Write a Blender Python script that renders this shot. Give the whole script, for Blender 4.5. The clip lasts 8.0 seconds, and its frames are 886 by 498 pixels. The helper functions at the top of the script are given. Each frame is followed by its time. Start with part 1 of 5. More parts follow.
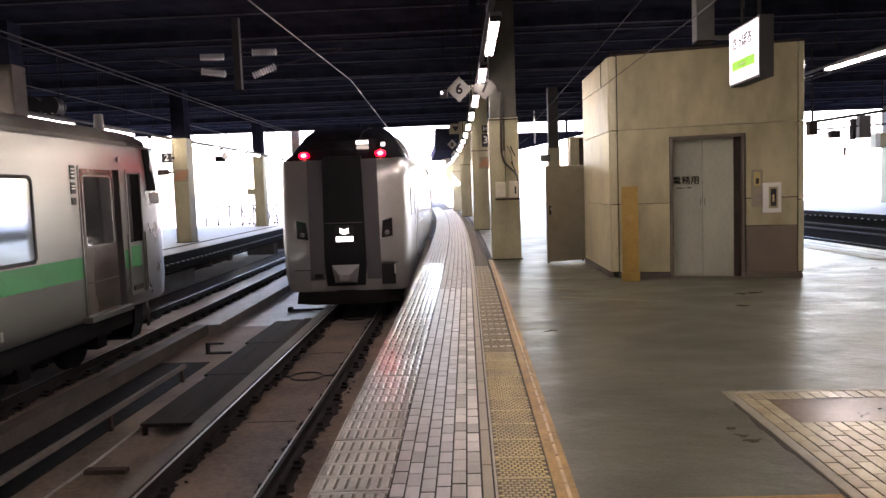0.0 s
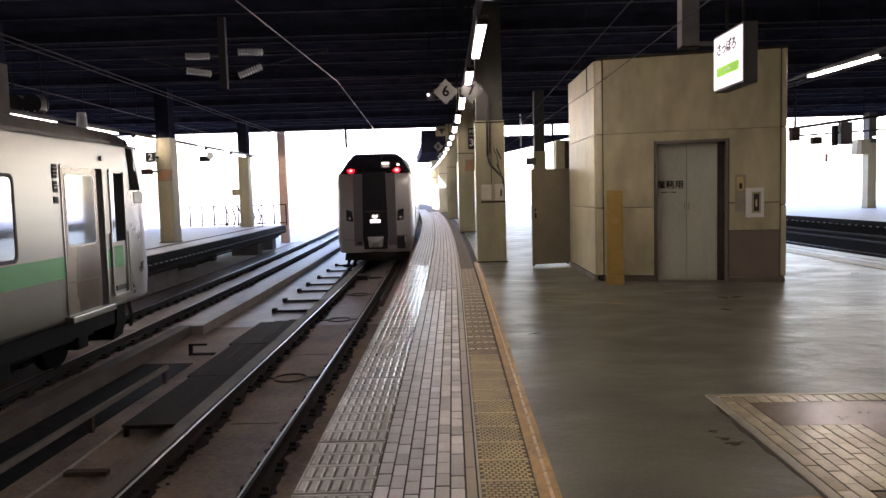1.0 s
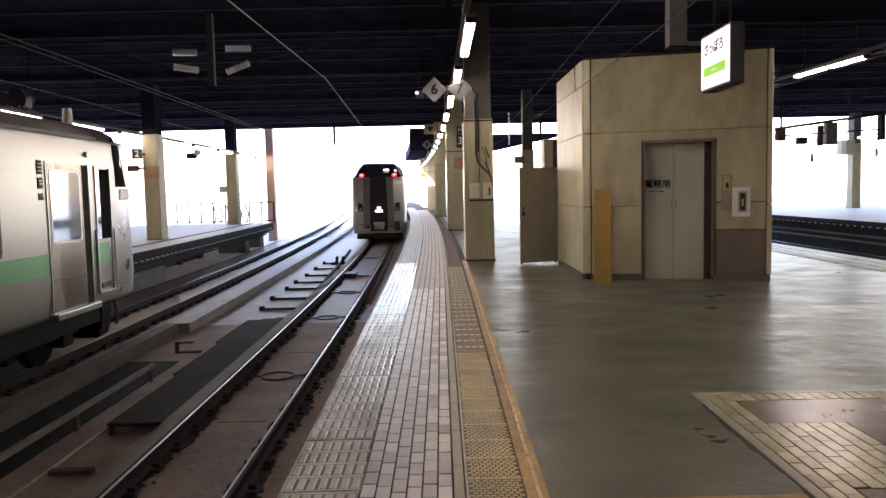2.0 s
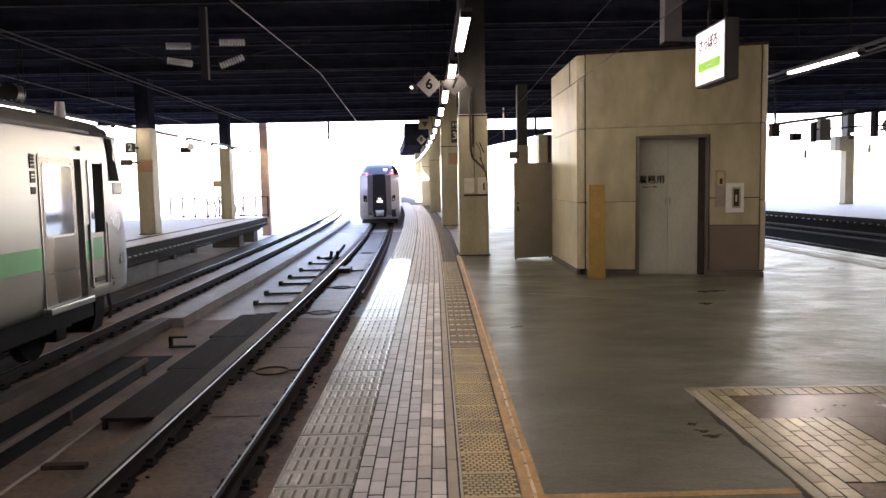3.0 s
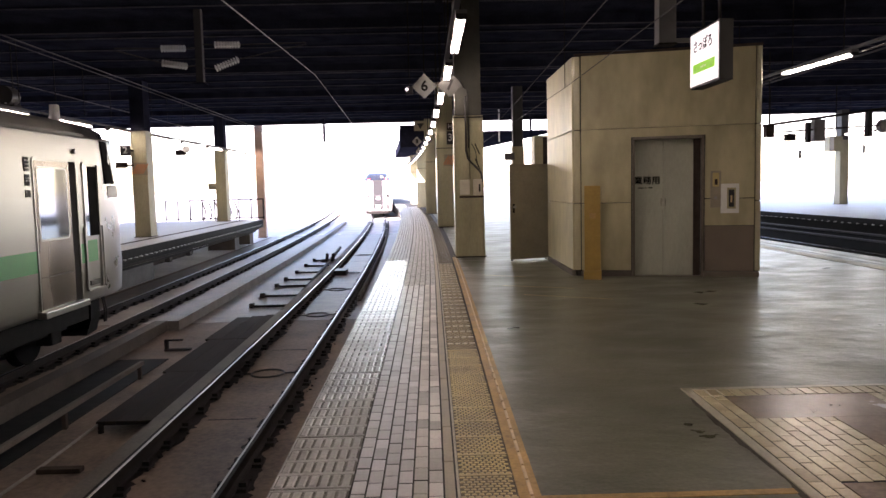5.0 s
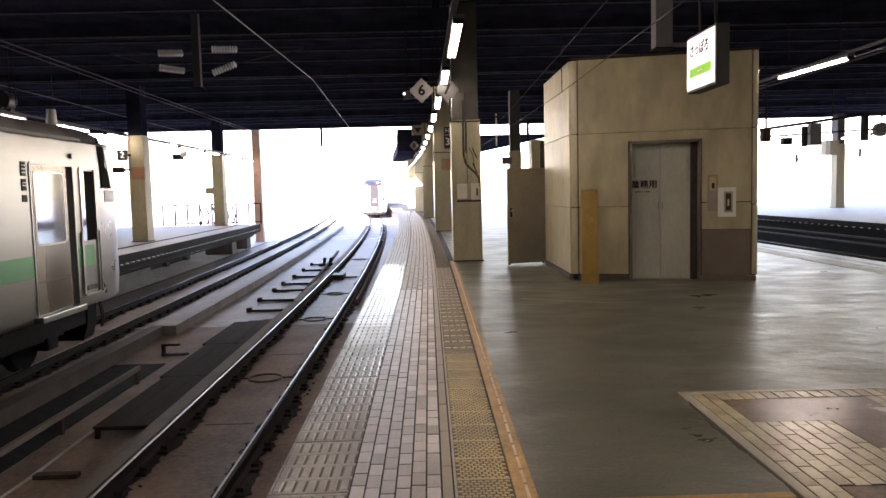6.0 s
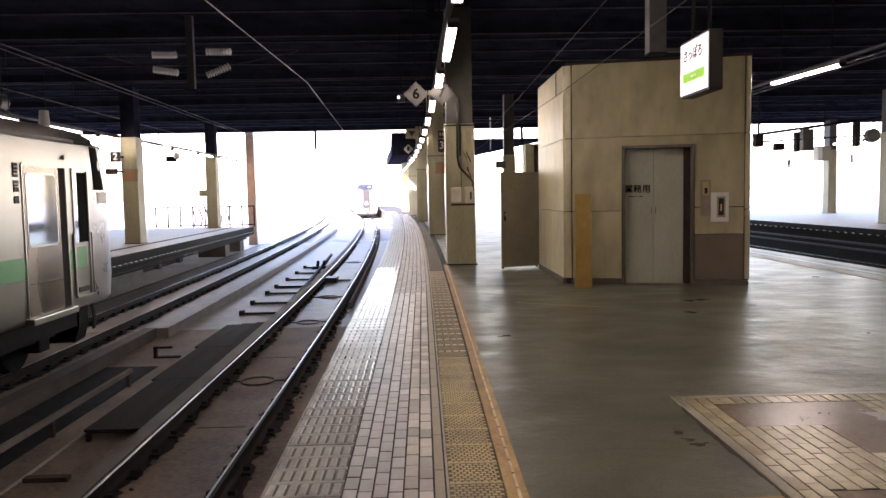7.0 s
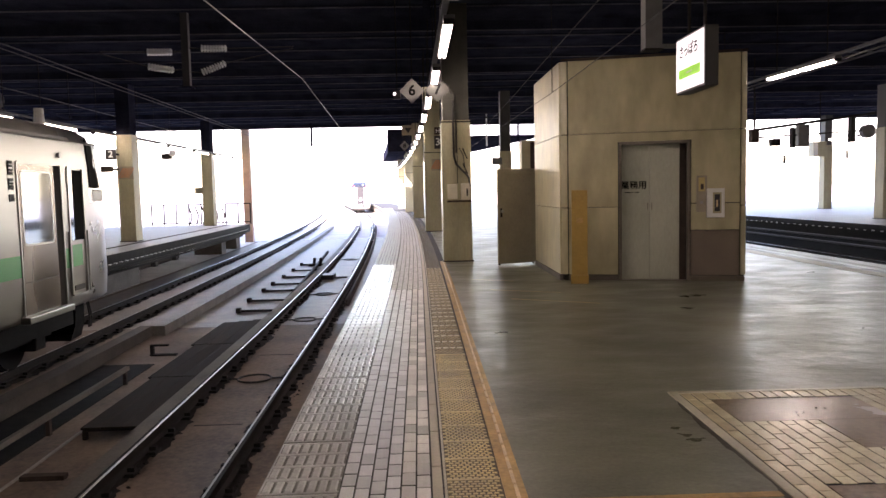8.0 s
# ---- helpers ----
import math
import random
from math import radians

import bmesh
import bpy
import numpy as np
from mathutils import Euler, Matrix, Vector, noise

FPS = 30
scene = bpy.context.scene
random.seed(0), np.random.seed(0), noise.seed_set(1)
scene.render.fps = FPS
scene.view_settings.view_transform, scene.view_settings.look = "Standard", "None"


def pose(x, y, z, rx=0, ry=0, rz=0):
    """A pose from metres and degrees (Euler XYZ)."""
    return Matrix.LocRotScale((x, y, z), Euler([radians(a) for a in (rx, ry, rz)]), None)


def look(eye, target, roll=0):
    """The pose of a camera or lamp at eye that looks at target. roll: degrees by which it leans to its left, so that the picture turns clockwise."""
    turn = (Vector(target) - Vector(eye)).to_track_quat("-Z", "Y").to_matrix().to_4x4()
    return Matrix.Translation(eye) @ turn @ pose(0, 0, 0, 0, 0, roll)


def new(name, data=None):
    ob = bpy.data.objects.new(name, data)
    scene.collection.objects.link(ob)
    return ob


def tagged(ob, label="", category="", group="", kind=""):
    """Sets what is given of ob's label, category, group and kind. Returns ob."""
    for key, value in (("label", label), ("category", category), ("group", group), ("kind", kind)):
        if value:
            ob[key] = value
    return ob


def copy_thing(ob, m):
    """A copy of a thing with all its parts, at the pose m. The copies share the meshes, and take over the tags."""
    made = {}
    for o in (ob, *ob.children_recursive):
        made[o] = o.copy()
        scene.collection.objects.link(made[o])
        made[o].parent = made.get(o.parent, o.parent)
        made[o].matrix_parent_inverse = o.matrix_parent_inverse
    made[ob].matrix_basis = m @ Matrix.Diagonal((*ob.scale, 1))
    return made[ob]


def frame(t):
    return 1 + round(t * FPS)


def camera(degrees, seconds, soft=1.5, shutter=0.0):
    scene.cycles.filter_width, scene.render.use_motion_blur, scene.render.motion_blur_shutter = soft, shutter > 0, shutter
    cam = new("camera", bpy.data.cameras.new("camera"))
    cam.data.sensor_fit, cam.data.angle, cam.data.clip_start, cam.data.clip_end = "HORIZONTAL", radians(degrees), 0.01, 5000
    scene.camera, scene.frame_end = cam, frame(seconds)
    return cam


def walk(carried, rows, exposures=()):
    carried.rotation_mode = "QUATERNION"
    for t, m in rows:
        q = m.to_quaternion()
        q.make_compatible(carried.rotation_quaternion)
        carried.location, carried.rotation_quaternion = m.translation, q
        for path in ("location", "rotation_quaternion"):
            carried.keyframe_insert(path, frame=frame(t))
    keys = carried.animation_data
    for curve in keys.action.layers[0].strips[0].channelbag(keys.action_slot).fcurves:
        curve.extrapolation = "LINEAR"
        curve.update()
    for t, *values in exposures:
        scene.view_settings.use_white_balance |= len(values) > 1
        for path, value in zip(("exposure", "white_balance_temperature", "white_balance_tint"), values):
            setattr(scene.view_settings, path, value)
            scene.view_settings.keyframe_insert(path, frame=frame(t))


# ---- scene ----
cam = camera(62.19, 8.0, soft=1.5)
EXPOSURES = [(0.0, 3.92, 6450, 35), (0.5, 3.58, 6450, 35), (1.0, 3.4, 6450, 34), (1.5, 3.44, 6500, 34), (3.0, 3.65, 6600, 34), (3.5, 3.63, 6600, 34), (4.0, 3.43, 6650, 34), (4.5, 3.32, 6650, 34), (6.5, 3.5, 6700, 35), (8.0, 3.51, 6700, 35)]
PATH = [
    (0.0, pose(0, 0, 1.53, 85.497, 2.023, 1.664)),
    (0.5, pose(0, 0, 1.53, 85.618, 1.653, 1.159)),
    (1.0, pose(0, 0, 1.53, 85.629, 1.510, 0.563)),
    (1.5, pose(0, 0, 1.53, 85.588, 1.395, 0.071)),
    (3.0, pose(0, 0, 1.53, 85.070, 1.101, -0.775)),
    (3.5, pose(0, 0, 1.53, 84.928, 1.076, -0.742)),
    (4.0, pose(0, 0, 1.53, 84.936, 1.218, -0.900)),
    (4.5, pose(0, 0, 1.53, 85.044, 1.273, -1.031)),
    (6.0, pose(0, 0, 1.53, 85.511, 1.381, -1.306)),
    (6.5, pose(0, 0, 1.53, 85.678, 1.263, -1.562)),
    (7.0, pose(0, 0, 1.53, 85.774, 1.081, -1.785)),
    (7.5, pose(0, 0, 1.53, 85.677, 1.164, -1.981)),
    (8.0, pose(0, 0, 1.53, 85.512, 1.256, -2.065)),
]
walk(cam, PATH, EXPOSURES)

# ---------------------------------------------------------------- light
world = bpy.data.worlds.new("sky")
scene.world = world
world.use_nodes = True
wn = world.node_tree.nodes
sky = wn.new("ShaderNodeTexSky")
sky.sky_type = "NISHITA"
sky.sun_disc = False
sky.sun_elevation = radians(18)
sky.sun_rotation = radians(192)
sky.dust_density = 1.2
wn["Background"].inputs["Strength"].default_value = 0.13
world.node_tree.links.new(sky.outputs[0], wn["Background"].inputs["Color"])
sun = new("sun", bpy.data.lights.new("sun", "SUN"))
sun.data.energy, sun.data.angle, sun.data.color = 4.0, radians(0.6), (1.0, 0.95, 0.88)
sun.matrix_world = look((0, 0, 0), (0.19, 0.932, -0.309))


# ---------------------------------------------------------------- materials
def material(name, color, rough=0.6, metal=0.0, vary=0.25, scale=6.0, fine=60.0, bump=0.0, color2=None, emit=None,
             power=0.0, per_object=0.0, per_island=0.0, stretch=(1, 1, 1), rough_vary=0.15, spec=0.5, coat=0.0):
    m = bpy.data.materials.new(name)
    m.use_nodes = True
    nt = m.node_tree
    b = nt.nodes["Principled BSDF"]
    tc = nt.nodes.new("ShaderNodeTexCoord")
    mp = nt.nodes.new("ShaderNodeMapping")
    mp.inputs["Scale"].default_value = stretch
    geo = nt.nodes.new("ShaderNodeNewGeometry")
    info = nt.nodes.new("ShaderNodeObjectInfo")
    shift = nt.nodes.new("ShaderNodeMath")
    shift.operation = "MULTIPLY"
    shift.inputs[1].default_value = 53.0
    nt.links.new(info.outputs["Random"], shift.inputs[0])
    nt.links.new(shift.outputs[0], mp.inputs["Location"])
    nt.links.new(tc.outputs["Object"], mp.inputs["Vector"])
    n1 = nt.nodes.new("ShaderNodeTexNoise")
    n1.inputs["Scale"].default_value, n1.inputs["Detail"].default_value = scale, 6
    n2 = nt.nodes.new("ShaderNodeTexNoise")
    n2.inputs["Scale"].default_value, n2.inputs["Detail"].default_value = fine, 3
    nt.links.new(mp.outputs[0], n1.inputs["Vector"])
    nt.links.new(mp.outputs[0], n2.inputs["Vector"])
    add = nt.nodes.new("ShaderNodeMath")
    add.operation = "MULTIPLY_ADD"
    add.inputs[1].default_value = 0.65
    nt.links.new(n1.outputs[0], add.inputs[0])
    half = nt.nodes.new("ShaderNodeMath")
    half.operation = "MULTIPLY"
    half.inputs[1].default_value = 0.35
    nt.links.new(n2.outputs[0], half.inputs[0])
    nt.links.new(half.outputs[0], add.inputs[2])
    ramp = nt.nodes.new("ShaderNodeValToRGB")
    c = np.array(color)
    dark = c * (1 - vary) if color2 is None else np.array(color2)
    ramp.color_ramp.elements[0].position, ramp.color_ramp.elements[1].position = 0.33, 0.67
    ramp.color_ramp.elements[0].color = (*dark, 1)
    ramp.color_ramp.elements[1].color = (*np.minimum(c * (1 + vary * 0.6), 0.95), 1)
    nt.links.new(add.outputs[0], ramp.inputs[0])
    out = ramp.outputs[0]
    if per_object or per_island:
        hsv = nt.nodes.new("ShaderNodeHueSaturation")
        nt.links.new(out, hsv.inputs["Color"])
        mr = nt.nodes.new("ShaderNodeMapRange")
        amount = per_object or per_island
        mr.inputs["To Min"].default_value, mr.inputs["To Max"].default_value = 1 - amount, 1 + amount
        if per_object:
            oi = nt.nodes.new("ShaderNodeObjectInfo")
            nt.links.new(oi.outputs["Random"], mr.inputs["Value"])
        else:
            nt.links.new(geo.outputs["Random Per Island"], mr.inputs["Value"])
        nt.links.new(mr.outputs[0], hsv.inputs["Value"])
        out = hsv.outputs[0]
    nt.links.new(out, b.inputs["Base Color"])
    rr = nt.nodes.new("ShaderNodeMapRange")
    rr.inputs["To Min"].default_value = max(0.02, rough - rough_vary)
    rr.inputs["To Max"].default_value = min(1.0, rough + rough_vary)
    nt.links.new(n1.outputs[0], rr.inputs["Value"])
    nt.links.new(rr.outputs[0], b.inputs["Roughness"])
    b.inputs["Metallic"].default_value = metal
    b.inputs["Specular IOR Level"].default_value = spec
    b.inputs["Coat Weight"].default_value = coat
    b.inputs["Coat Roughness"].default_value = 0.1
    if bump:
        bp = nt.nodes.new("ShaderNodeBump")
        bp.inputs["Strength"].default_value, bp.inputs["Distance"].default_value = 0.6, bump
        nt.links.new(add.outputs[0], bp.inputs["Height"])
        nt.links.new(bp.outputs[0], b.inputs["Normal"])
    if emit:
        b.inputs["Emission Color"].default_value = (*emit, 1)
        b.inputs["Emission Strength"].default_value = power
    return m


ASPHALT = material("platform_asphalt", (0.102, 0.104, 0.071), 0.36, vary=0.5, scale=0.8, fine=40, bump=0.002, rough_vary=0.14)
LIGHTBED = material("daylit_trackbed", (0.175, 0.152, 0.134), 0.5, vary=0.55, scale=1.6, fine=20, bump=0.004, stretch=(1, 1.5, 1), spec=0.25)
KERB_SHADED = material("shaded_kerb_concrete", (0.075, 0.067, 0.058), 0.8, vary=0.4, scale=2, fine=30, bump=0.003, spec=0.3)
CABGREY = material("grey_cab_paint", (0.31, 0.305, 0.3), 0.3, 0.85, vary=0.12, scale=2, fine=40, coat=0.4)
GRIMECON = material("grimy_concrete", (0.12, 0.105, 0.09), 0.8, vary=0.4, scale=1.5, fine=30, bump=0.003)
GROOVE = material("dirty_groove", (0.17, 0.167, 0.15), 0.22, vary=0.4, scale=5, rough_vary=0.06)
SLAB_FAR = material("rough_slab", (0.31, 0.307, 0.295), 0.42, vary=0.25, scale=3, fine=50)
PIPEGREY = material("dusty_dark_pipe", (0.018, 0.018, 0.02), 0.6, vary=0.3, scale=4)
PALECON = material("pale_platform_concrete", (0.4, 0.385, 0.36), 0.6, vary=0.2, scale=1.0, fine=20)
CONCRETE = material("concrete", (0.24, 0.23, 0.21), 0.85, vary=0.35, scale=1.2, fine=30, bump=0.003)
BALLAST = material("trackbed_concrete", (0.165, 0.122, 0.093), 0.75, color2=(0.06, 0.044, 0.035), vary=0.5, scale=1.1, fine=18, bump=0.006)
SLAB = material("grooved_slab", (0.40, 0.40, 0.385), 0.2, vary=0.3, scale=3, fine=50, rough_vary=0.06)
TILE = material("paving_tile", (0.40, 0.40, 0.405), 0.3, vary=0.2, scale=5, fine=60, rough_vary=0.06, per_object=0.2)
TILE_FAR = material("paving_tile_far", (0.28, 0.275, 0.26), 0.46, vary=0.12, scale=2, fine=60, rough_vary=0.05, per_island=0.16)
EDGING = material("pale_edging", (0.34, 0.31, 0.22), 0.5, vary=0.3, scale=5, fine=50)
KERB = material("kerb_concrete", (0.17, 0.16, 0.145), 0.6, vary=0.5, scale=2, fine=30, bump=0.003)
TILE_PALE = material("bleached_paving_tile", (0.42, 0.405, 0.37), 0.5, vary=0.2, scale=4, fine=60, rough_vary=0.05, per_object=0.3)
PADTILE = material("cream_pad_tile", (0.46, 0.405, 0.265), 0.24, vary=0.3, scale=4, fine=60, rough_vary=0.06, per_object=0.12)
DIRT = material("caked_dirt", (0.05, 0.045, 0.033), 0.8, vary=0.6, scale=6, fine=40)
GROUT = material("dark_grout", (0.02, 0.018, 0.016), 0.9, vary=0.2)
BAND = material("stone_band", (0.27, 0.235, 0.16), 0.5, vary=0.25, scale=4, fine=50)
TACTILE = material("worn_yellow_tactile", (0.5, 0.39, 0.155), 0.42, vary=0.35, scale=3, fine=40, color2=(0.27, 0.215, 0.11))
TACTILE_MID = material("dull_yellow_tactile", (0.34, 0.28, 0.15), 0.5, vary=0.3, scale=3, fine=40)
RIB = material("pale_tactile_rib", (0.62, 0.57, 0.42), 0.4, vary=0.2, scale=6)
TACTILE_DARK = material("dark_tactile", (0.15, 0.13, 0.1), 0.6, vary=0.3, scale=3, fine=40)
TACTILE_BASE = material("dirty_tactile_base", (0.11, 0.088, 0.048), 0.8, vary=0.4, scale=5)
ORANGE = material("worn_orange_paint", (0.4, 0.25, 0.085), 0.6, vary=0.5, scale=4, fine=40)
BEAD = material("cream_bead", (0.6, 0.45, 0.25), 0.5, vary=0.3, scale=8)
STEEL = material("rail_steel", (0.36, 0.35, 0.34), 0.3, 1.0, vary=0.15, scale=2, fine=80, stretch=(1, 0.2, 1), rough_vary=0.08)
DARKBOARD = material("tarred_board", (0.022, 0.016, 0.013), 0.85, vary=0.6, scale=4, stretch=(3, 0.3, 1), spec=0.12)
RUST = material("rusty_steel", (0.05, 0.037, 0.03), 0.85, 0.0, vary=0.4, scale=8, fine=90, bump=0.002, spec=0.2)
DARKSTEEL = material("dark_grimy_steel", (0.016, 0.014, 0.013), 0.8, 0.0, vary=0.4, scale=5, fine=60, spec=0.2)
SOOT_SHADE = material("sooty_shaded_steel", (0.024, 0.026, 0.042), 0.95, 0.0, vary=0.5, scale=1.5, fine=25, spec=0.0)
def streaks(m, low, high, scale):
    """Wear that runs across the platform: the gloss varies in streaks."""
    nt = m.node_tree
    b = nt.nodes["Principled BSDF"]
    tc = nt.nodes.new("ShaderNodeTexCoord")
    mp = nt.nodes.new("ShaderNodeMapping")
    mp.inputs["Scale"].default_value = scale
    mp.inputs["Rotation"].default_value = (0, 0, 0.25)
    n = nt.nodes.new("ShaderNodeTexNoise")
    n.inputs["Scale"].default_value, n.inputs["Detail"].default_value, n.inputs["Distortion"].default_value = 1.0, 4, 0.2
    r = nt.nodes.new("ShaderNodeMapRange")
    r.inputs["From Min"].default_value, r.inputs["From Max"].default_value = 0.15, 0.85
    r.inputs["To Min"].default_value, r.inputs["To Max"].default_value = low, high
    nt.links.new(tc.outputs["Object"], mp.inputs["Vector"])
    nt.links.new(mp.outputs[0], n.inputs["Vector"])
    nt.links.new(n.outputs[0], r.inputs["Value"])
    nt.links.new(r.outputs[0], b.inputs["Roughness"])
    mp2 = nt.nodes.new("ShaderNodeMapping")
    mp2.inputs["Scale"].default_value = [v * k for v, k in zip(scale, (2.6, 1.9, 1))]
    mp2.inputs["Rotation"].default_value = (0, 0, 0.15)
    n2 = nt.nodes.new("ShaderNodeTexNoise")
    n2.inputs["Scale"].default_value, n2.inputs["Detail"].default_value = 1.0, 4
    bp = nt.nodes.new("ShaderNodeBump")
    bp.inputs["Strength"].default_value, bp.inputs["Distance"].default_value = 0.7, 0.022
    nt.links.new(tc.outputs["Object"], mp2.inputs["Vector"])
    nt.links.new(mp2.outputs[0], n2.inputs["Vector"])
    nt.links.new(n2.outputs[0], bp.inputs["Height"])
    if b.inputs["Normal"].is_linked:
        nt.links.new(b.inputs["Normal"].links[0].from_socket, bp.inputs["Normal"])
    nt.links.new(bp.outputs[0], b.inputs["Normal"])


streaks(ASPHALT, 0.21, 0.53, (1.1, 1.9, 1))
FLANGE = material("lit_beam_edge", (0.075, 0.08, 0.1), 0.8, vary=0.5, scale=2, fine=25, spec=0.2)
FACING = material("grimy_facing_concrete", (0.13, 0.128, 0.118), 0.8, vary=0.45, scale=1.4, fine=20, bump=0.003)
HATCHRED = material("hatch_orange", (0.5, 0.17, 0.05), 0.5, vary=0.2)
CREAM = material("cream_panel", (0.44, 0.395, 0.235), 0.42, vary=0.34, scale=1.1, fine=6, rough_vary=0.12, stretch=(1, 1, 0.45))
TRIM = material("glossy_cream_trim", (0.5, 0.46, 0.31), 0.2, vary=0.2, scale=2, fine=20, rough_vary=0.08, stretch=(1, 1, 0.3), coat=0.5)
CALLPLATE = material("pale_brushed_plate", (0.33, 0.29, 0.22), 0.35, 0.6, vary=0.2, scale=6)
AMBER = material("amber_display", (0.5, 0.4, 0.16), 0.3, vary=0.2)
CREAM_COL = material("cream_column_paint", (0.38, 0.355, 0.225), 0.5, vary=0.25, scale=2.5, fine=30, stretch=(1, 1, 0.3))
BROWNPANEL = material("brown_panel", (0.17, 0.135, 0.10), 0.5, vary=0.15, scale=2)
HATCH = material("smooth_brown_hatch", (0.2, 0.15, 0.105), 0.24, vary=0.45, scale=2.2, fine=30, rough_vary=0.1)
SCREEN = material("beige_screen_paint", (0.27, 0.24, 0.17), 0.5, vary=0.2, scale=2, fine=25)
JOINT = material("black_joint", (0.02, 0.02, 0.018), 0.8, vary=0.2)
LIFTDOOR = material("grey_green_lift_door", (0.41, 0.42, 0.325), 0.4, vary=0.16, scale=2, fine=30, stretch=(1, 1, 0.4))
FRAME_METAL = material("brushed_frame", (0.2, 0.175, 0.145), 0.35, 0.8, vary=0.2, scale=6, stretch=(1, 1, 0.2))
YELLOW = material("faded_yellow_paint", (0.37, 0.235, 0.05), 0.55, vary=0.2, scale=3, fine=30)
WHITE = material("white_paint", (0.75, 0.75, 0.72), 0.5, vary=0.08)
BLACK = material("black_paint", (0.009, 0.009, 0.01), 0.5, vary=0.2)
GREYSTEEL = material("galvanised_steel", (0.38, 0.38, 0.37), 0.45, 0.6, vary=0.25, scale=6)
STAINLESS = material("stainless_body", (0.315, 0.31, 0.287), 0.33, 1.0, vary=0.1, scale=1.2, fine=200, stretch=(1, 0.05, 3), rough_vary=0.08)
# Stainless with a dark reflection put into the base colour.
STAINLESS_D = material("stainless_dark_reflection", (0.2, 0.17, 0.145), 0.27, 0.9, vary=0.12, scale=2, fine=100, stretch=(1, 1, 0.2))
SILVERPAINT = material("silver_paint", (0.36, 0.352, 0.345), 0.38, 0.45, vary=0.08, scale=1.5, fine=20, coat=0.8)
GREYPAINT = material("violet_grey_paint", (0.115, 0.108, 0.118), 0.45, 0.1, vary=0.08, coat=0.3)
GREEN = material("green_band", (0.035, 0.31, 0.095), 0.4, vary=0.1, scale=3)
RUBBER = material("black_rubber", (0.015, 0.015, 0.015), 0.6, vary=0.2)
CABGLASS = material("dark_glass", (0.018, 0.019, 0.023), 0.06, vary=0.1, rough_vary=0.03, spec=0.8, coat=1.0)
GANGBLACK = material("satin_black_panel", (0.013, 0.0135, 0.016), 0.55, vary=0.15, rough_vary=0.05, spec=0.2)
TRAINGLASS = material("coated_window", (0.38, 0.4, 0.4), 0.05, 0.85, vary=0.1, rough_vary=0.02, spec=1.0, coat=1.0)
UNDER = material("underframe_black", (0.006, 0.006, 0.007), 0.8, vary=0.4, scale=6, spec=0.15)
PORCELAIN = material("white_porcelain", (0.6, 0.62, 0.62), 0.2, vary=0.05)
REDLAMP = material("red_tail_lamp", (0.5, 0.02, 0.02), 0.4, emit=(1.0, 0.004, 0.003), power=2.5)
REDCORE = material("red_lamp_core", (0.8, 0.3, 0.3), 0.4, emit=(1.0, 0.4, 0.35), power=0.35)
TUBE = material("fluorescent_tube", (0.9, 0.9, 0.9), 0.4, emit=(1.0, 0.93, 0.74), power=5.0)
SIGNGLOW = material("lit_sign_white", (0.85, 0.85, 0.8), 0.4, emit=(1.0, 1.0, 0.93), power=0.1)
SIGNGREEN = material("lit_sign_green", (0.25, 0.6, 0.05), 0.4, emit=(0.25, 0.8, 0.01), power=0.05)
LEDWHITE = material("led_display", (0.8, 0.8, 0.8), 0.4, emit=(1, 1, 0.98), power=0.4)
CABLAMP = material("cab_lamp_glow", (0.8, 0.8, 0.6), 0.4, emit=(1, 0.97, 0.75), power=0.25)
GROUND = material("pale_outdoor_ground", (0.6, 0.58, 0.55), 0.9, vary=0.3, scale=0.5, fine=8)
WALLGREY = material("grey_wall", (0.12, 0.12, 0.12), 0.8, vary=0.3, scale=0.6)
ORANGECOL = material("salmon_column_paint", (0.6, 0.39, 0.28), 0.5, vary=0.2, scale=3)
ROOFGREY = material("weathered_grey_roof", (0.2, 0.19, 0.175), 0.55, vary=0.3, scale=2)
# Column heads take these tones as shade; HEADGREY also serves dark fittings.
HEADGREY = material("dark_shaded_grey_paint", (0.04, 0.04, 0.036), 0.6, vary=0.35, scale=3)
COLHEAD = material("shaded_column_paint", (0.052, 0.051, 0.04), 0.6, vary=0.4, scale=3)
CREAMBOX = material("pale_box_paint", (0.6, 0.57, 0.46), 0.45, vary=0.15, scale=6)
TWIG = material("bare_twigs", (0.3, 0.2, 0.15), 0.8, vary=0.3)
PLATEGREY = material("dull_grey_plate", (0.12, 0.12, 0.115), 0.5, vary=0.2, scale=6)
INK = material("matt_black", (0.004, 0.004, 0.004), 0.9, vary=0.1, spec=0.1)
WIRE = material("bare_wire", (0.35, 0.34, 0.32), 0.4, 0.7, vary=0.2)


# ---------------------------------------------------------------- building helpers
def box(bm, x0, x1, y0, y1, z0, z1, bevel=0.0, m=None):
    mat4 = Matrix.Translation(((x0 + x1) / 2, (y0 + y1) / 2, (z0 + z1) / 2)) @ Matrix.Diagonal((x1 - x0, y1 - y0, z1 - z0, 1))
    made = bmesh.ops.create_cube(bm, size=1, matrix=(m @ mat4) if m else mat4)
    if bevel:
        edges = list({e for v in made["verts"] for e in v.link_edges})
        bmesh.ops.bevel(bm, geom=edges, offset=bevel, segments=2, affect="EDGES", profile=0.6)


def tube(bm, a, b, r, n=10, r2=None):
    a, b = Vector(a), Vector(b)
    q = (b - a).to_track_quat("Z", "Y").to_matrix().to_4x4()
    bmesh.ops.create_cone(bm, cap_ends=True, segments=n, radius1=r, radius2=r if r2 is None else r2, depth=(b - a).length,
                          matrix=Matrix.Translation((a + b) / 2) @ q)


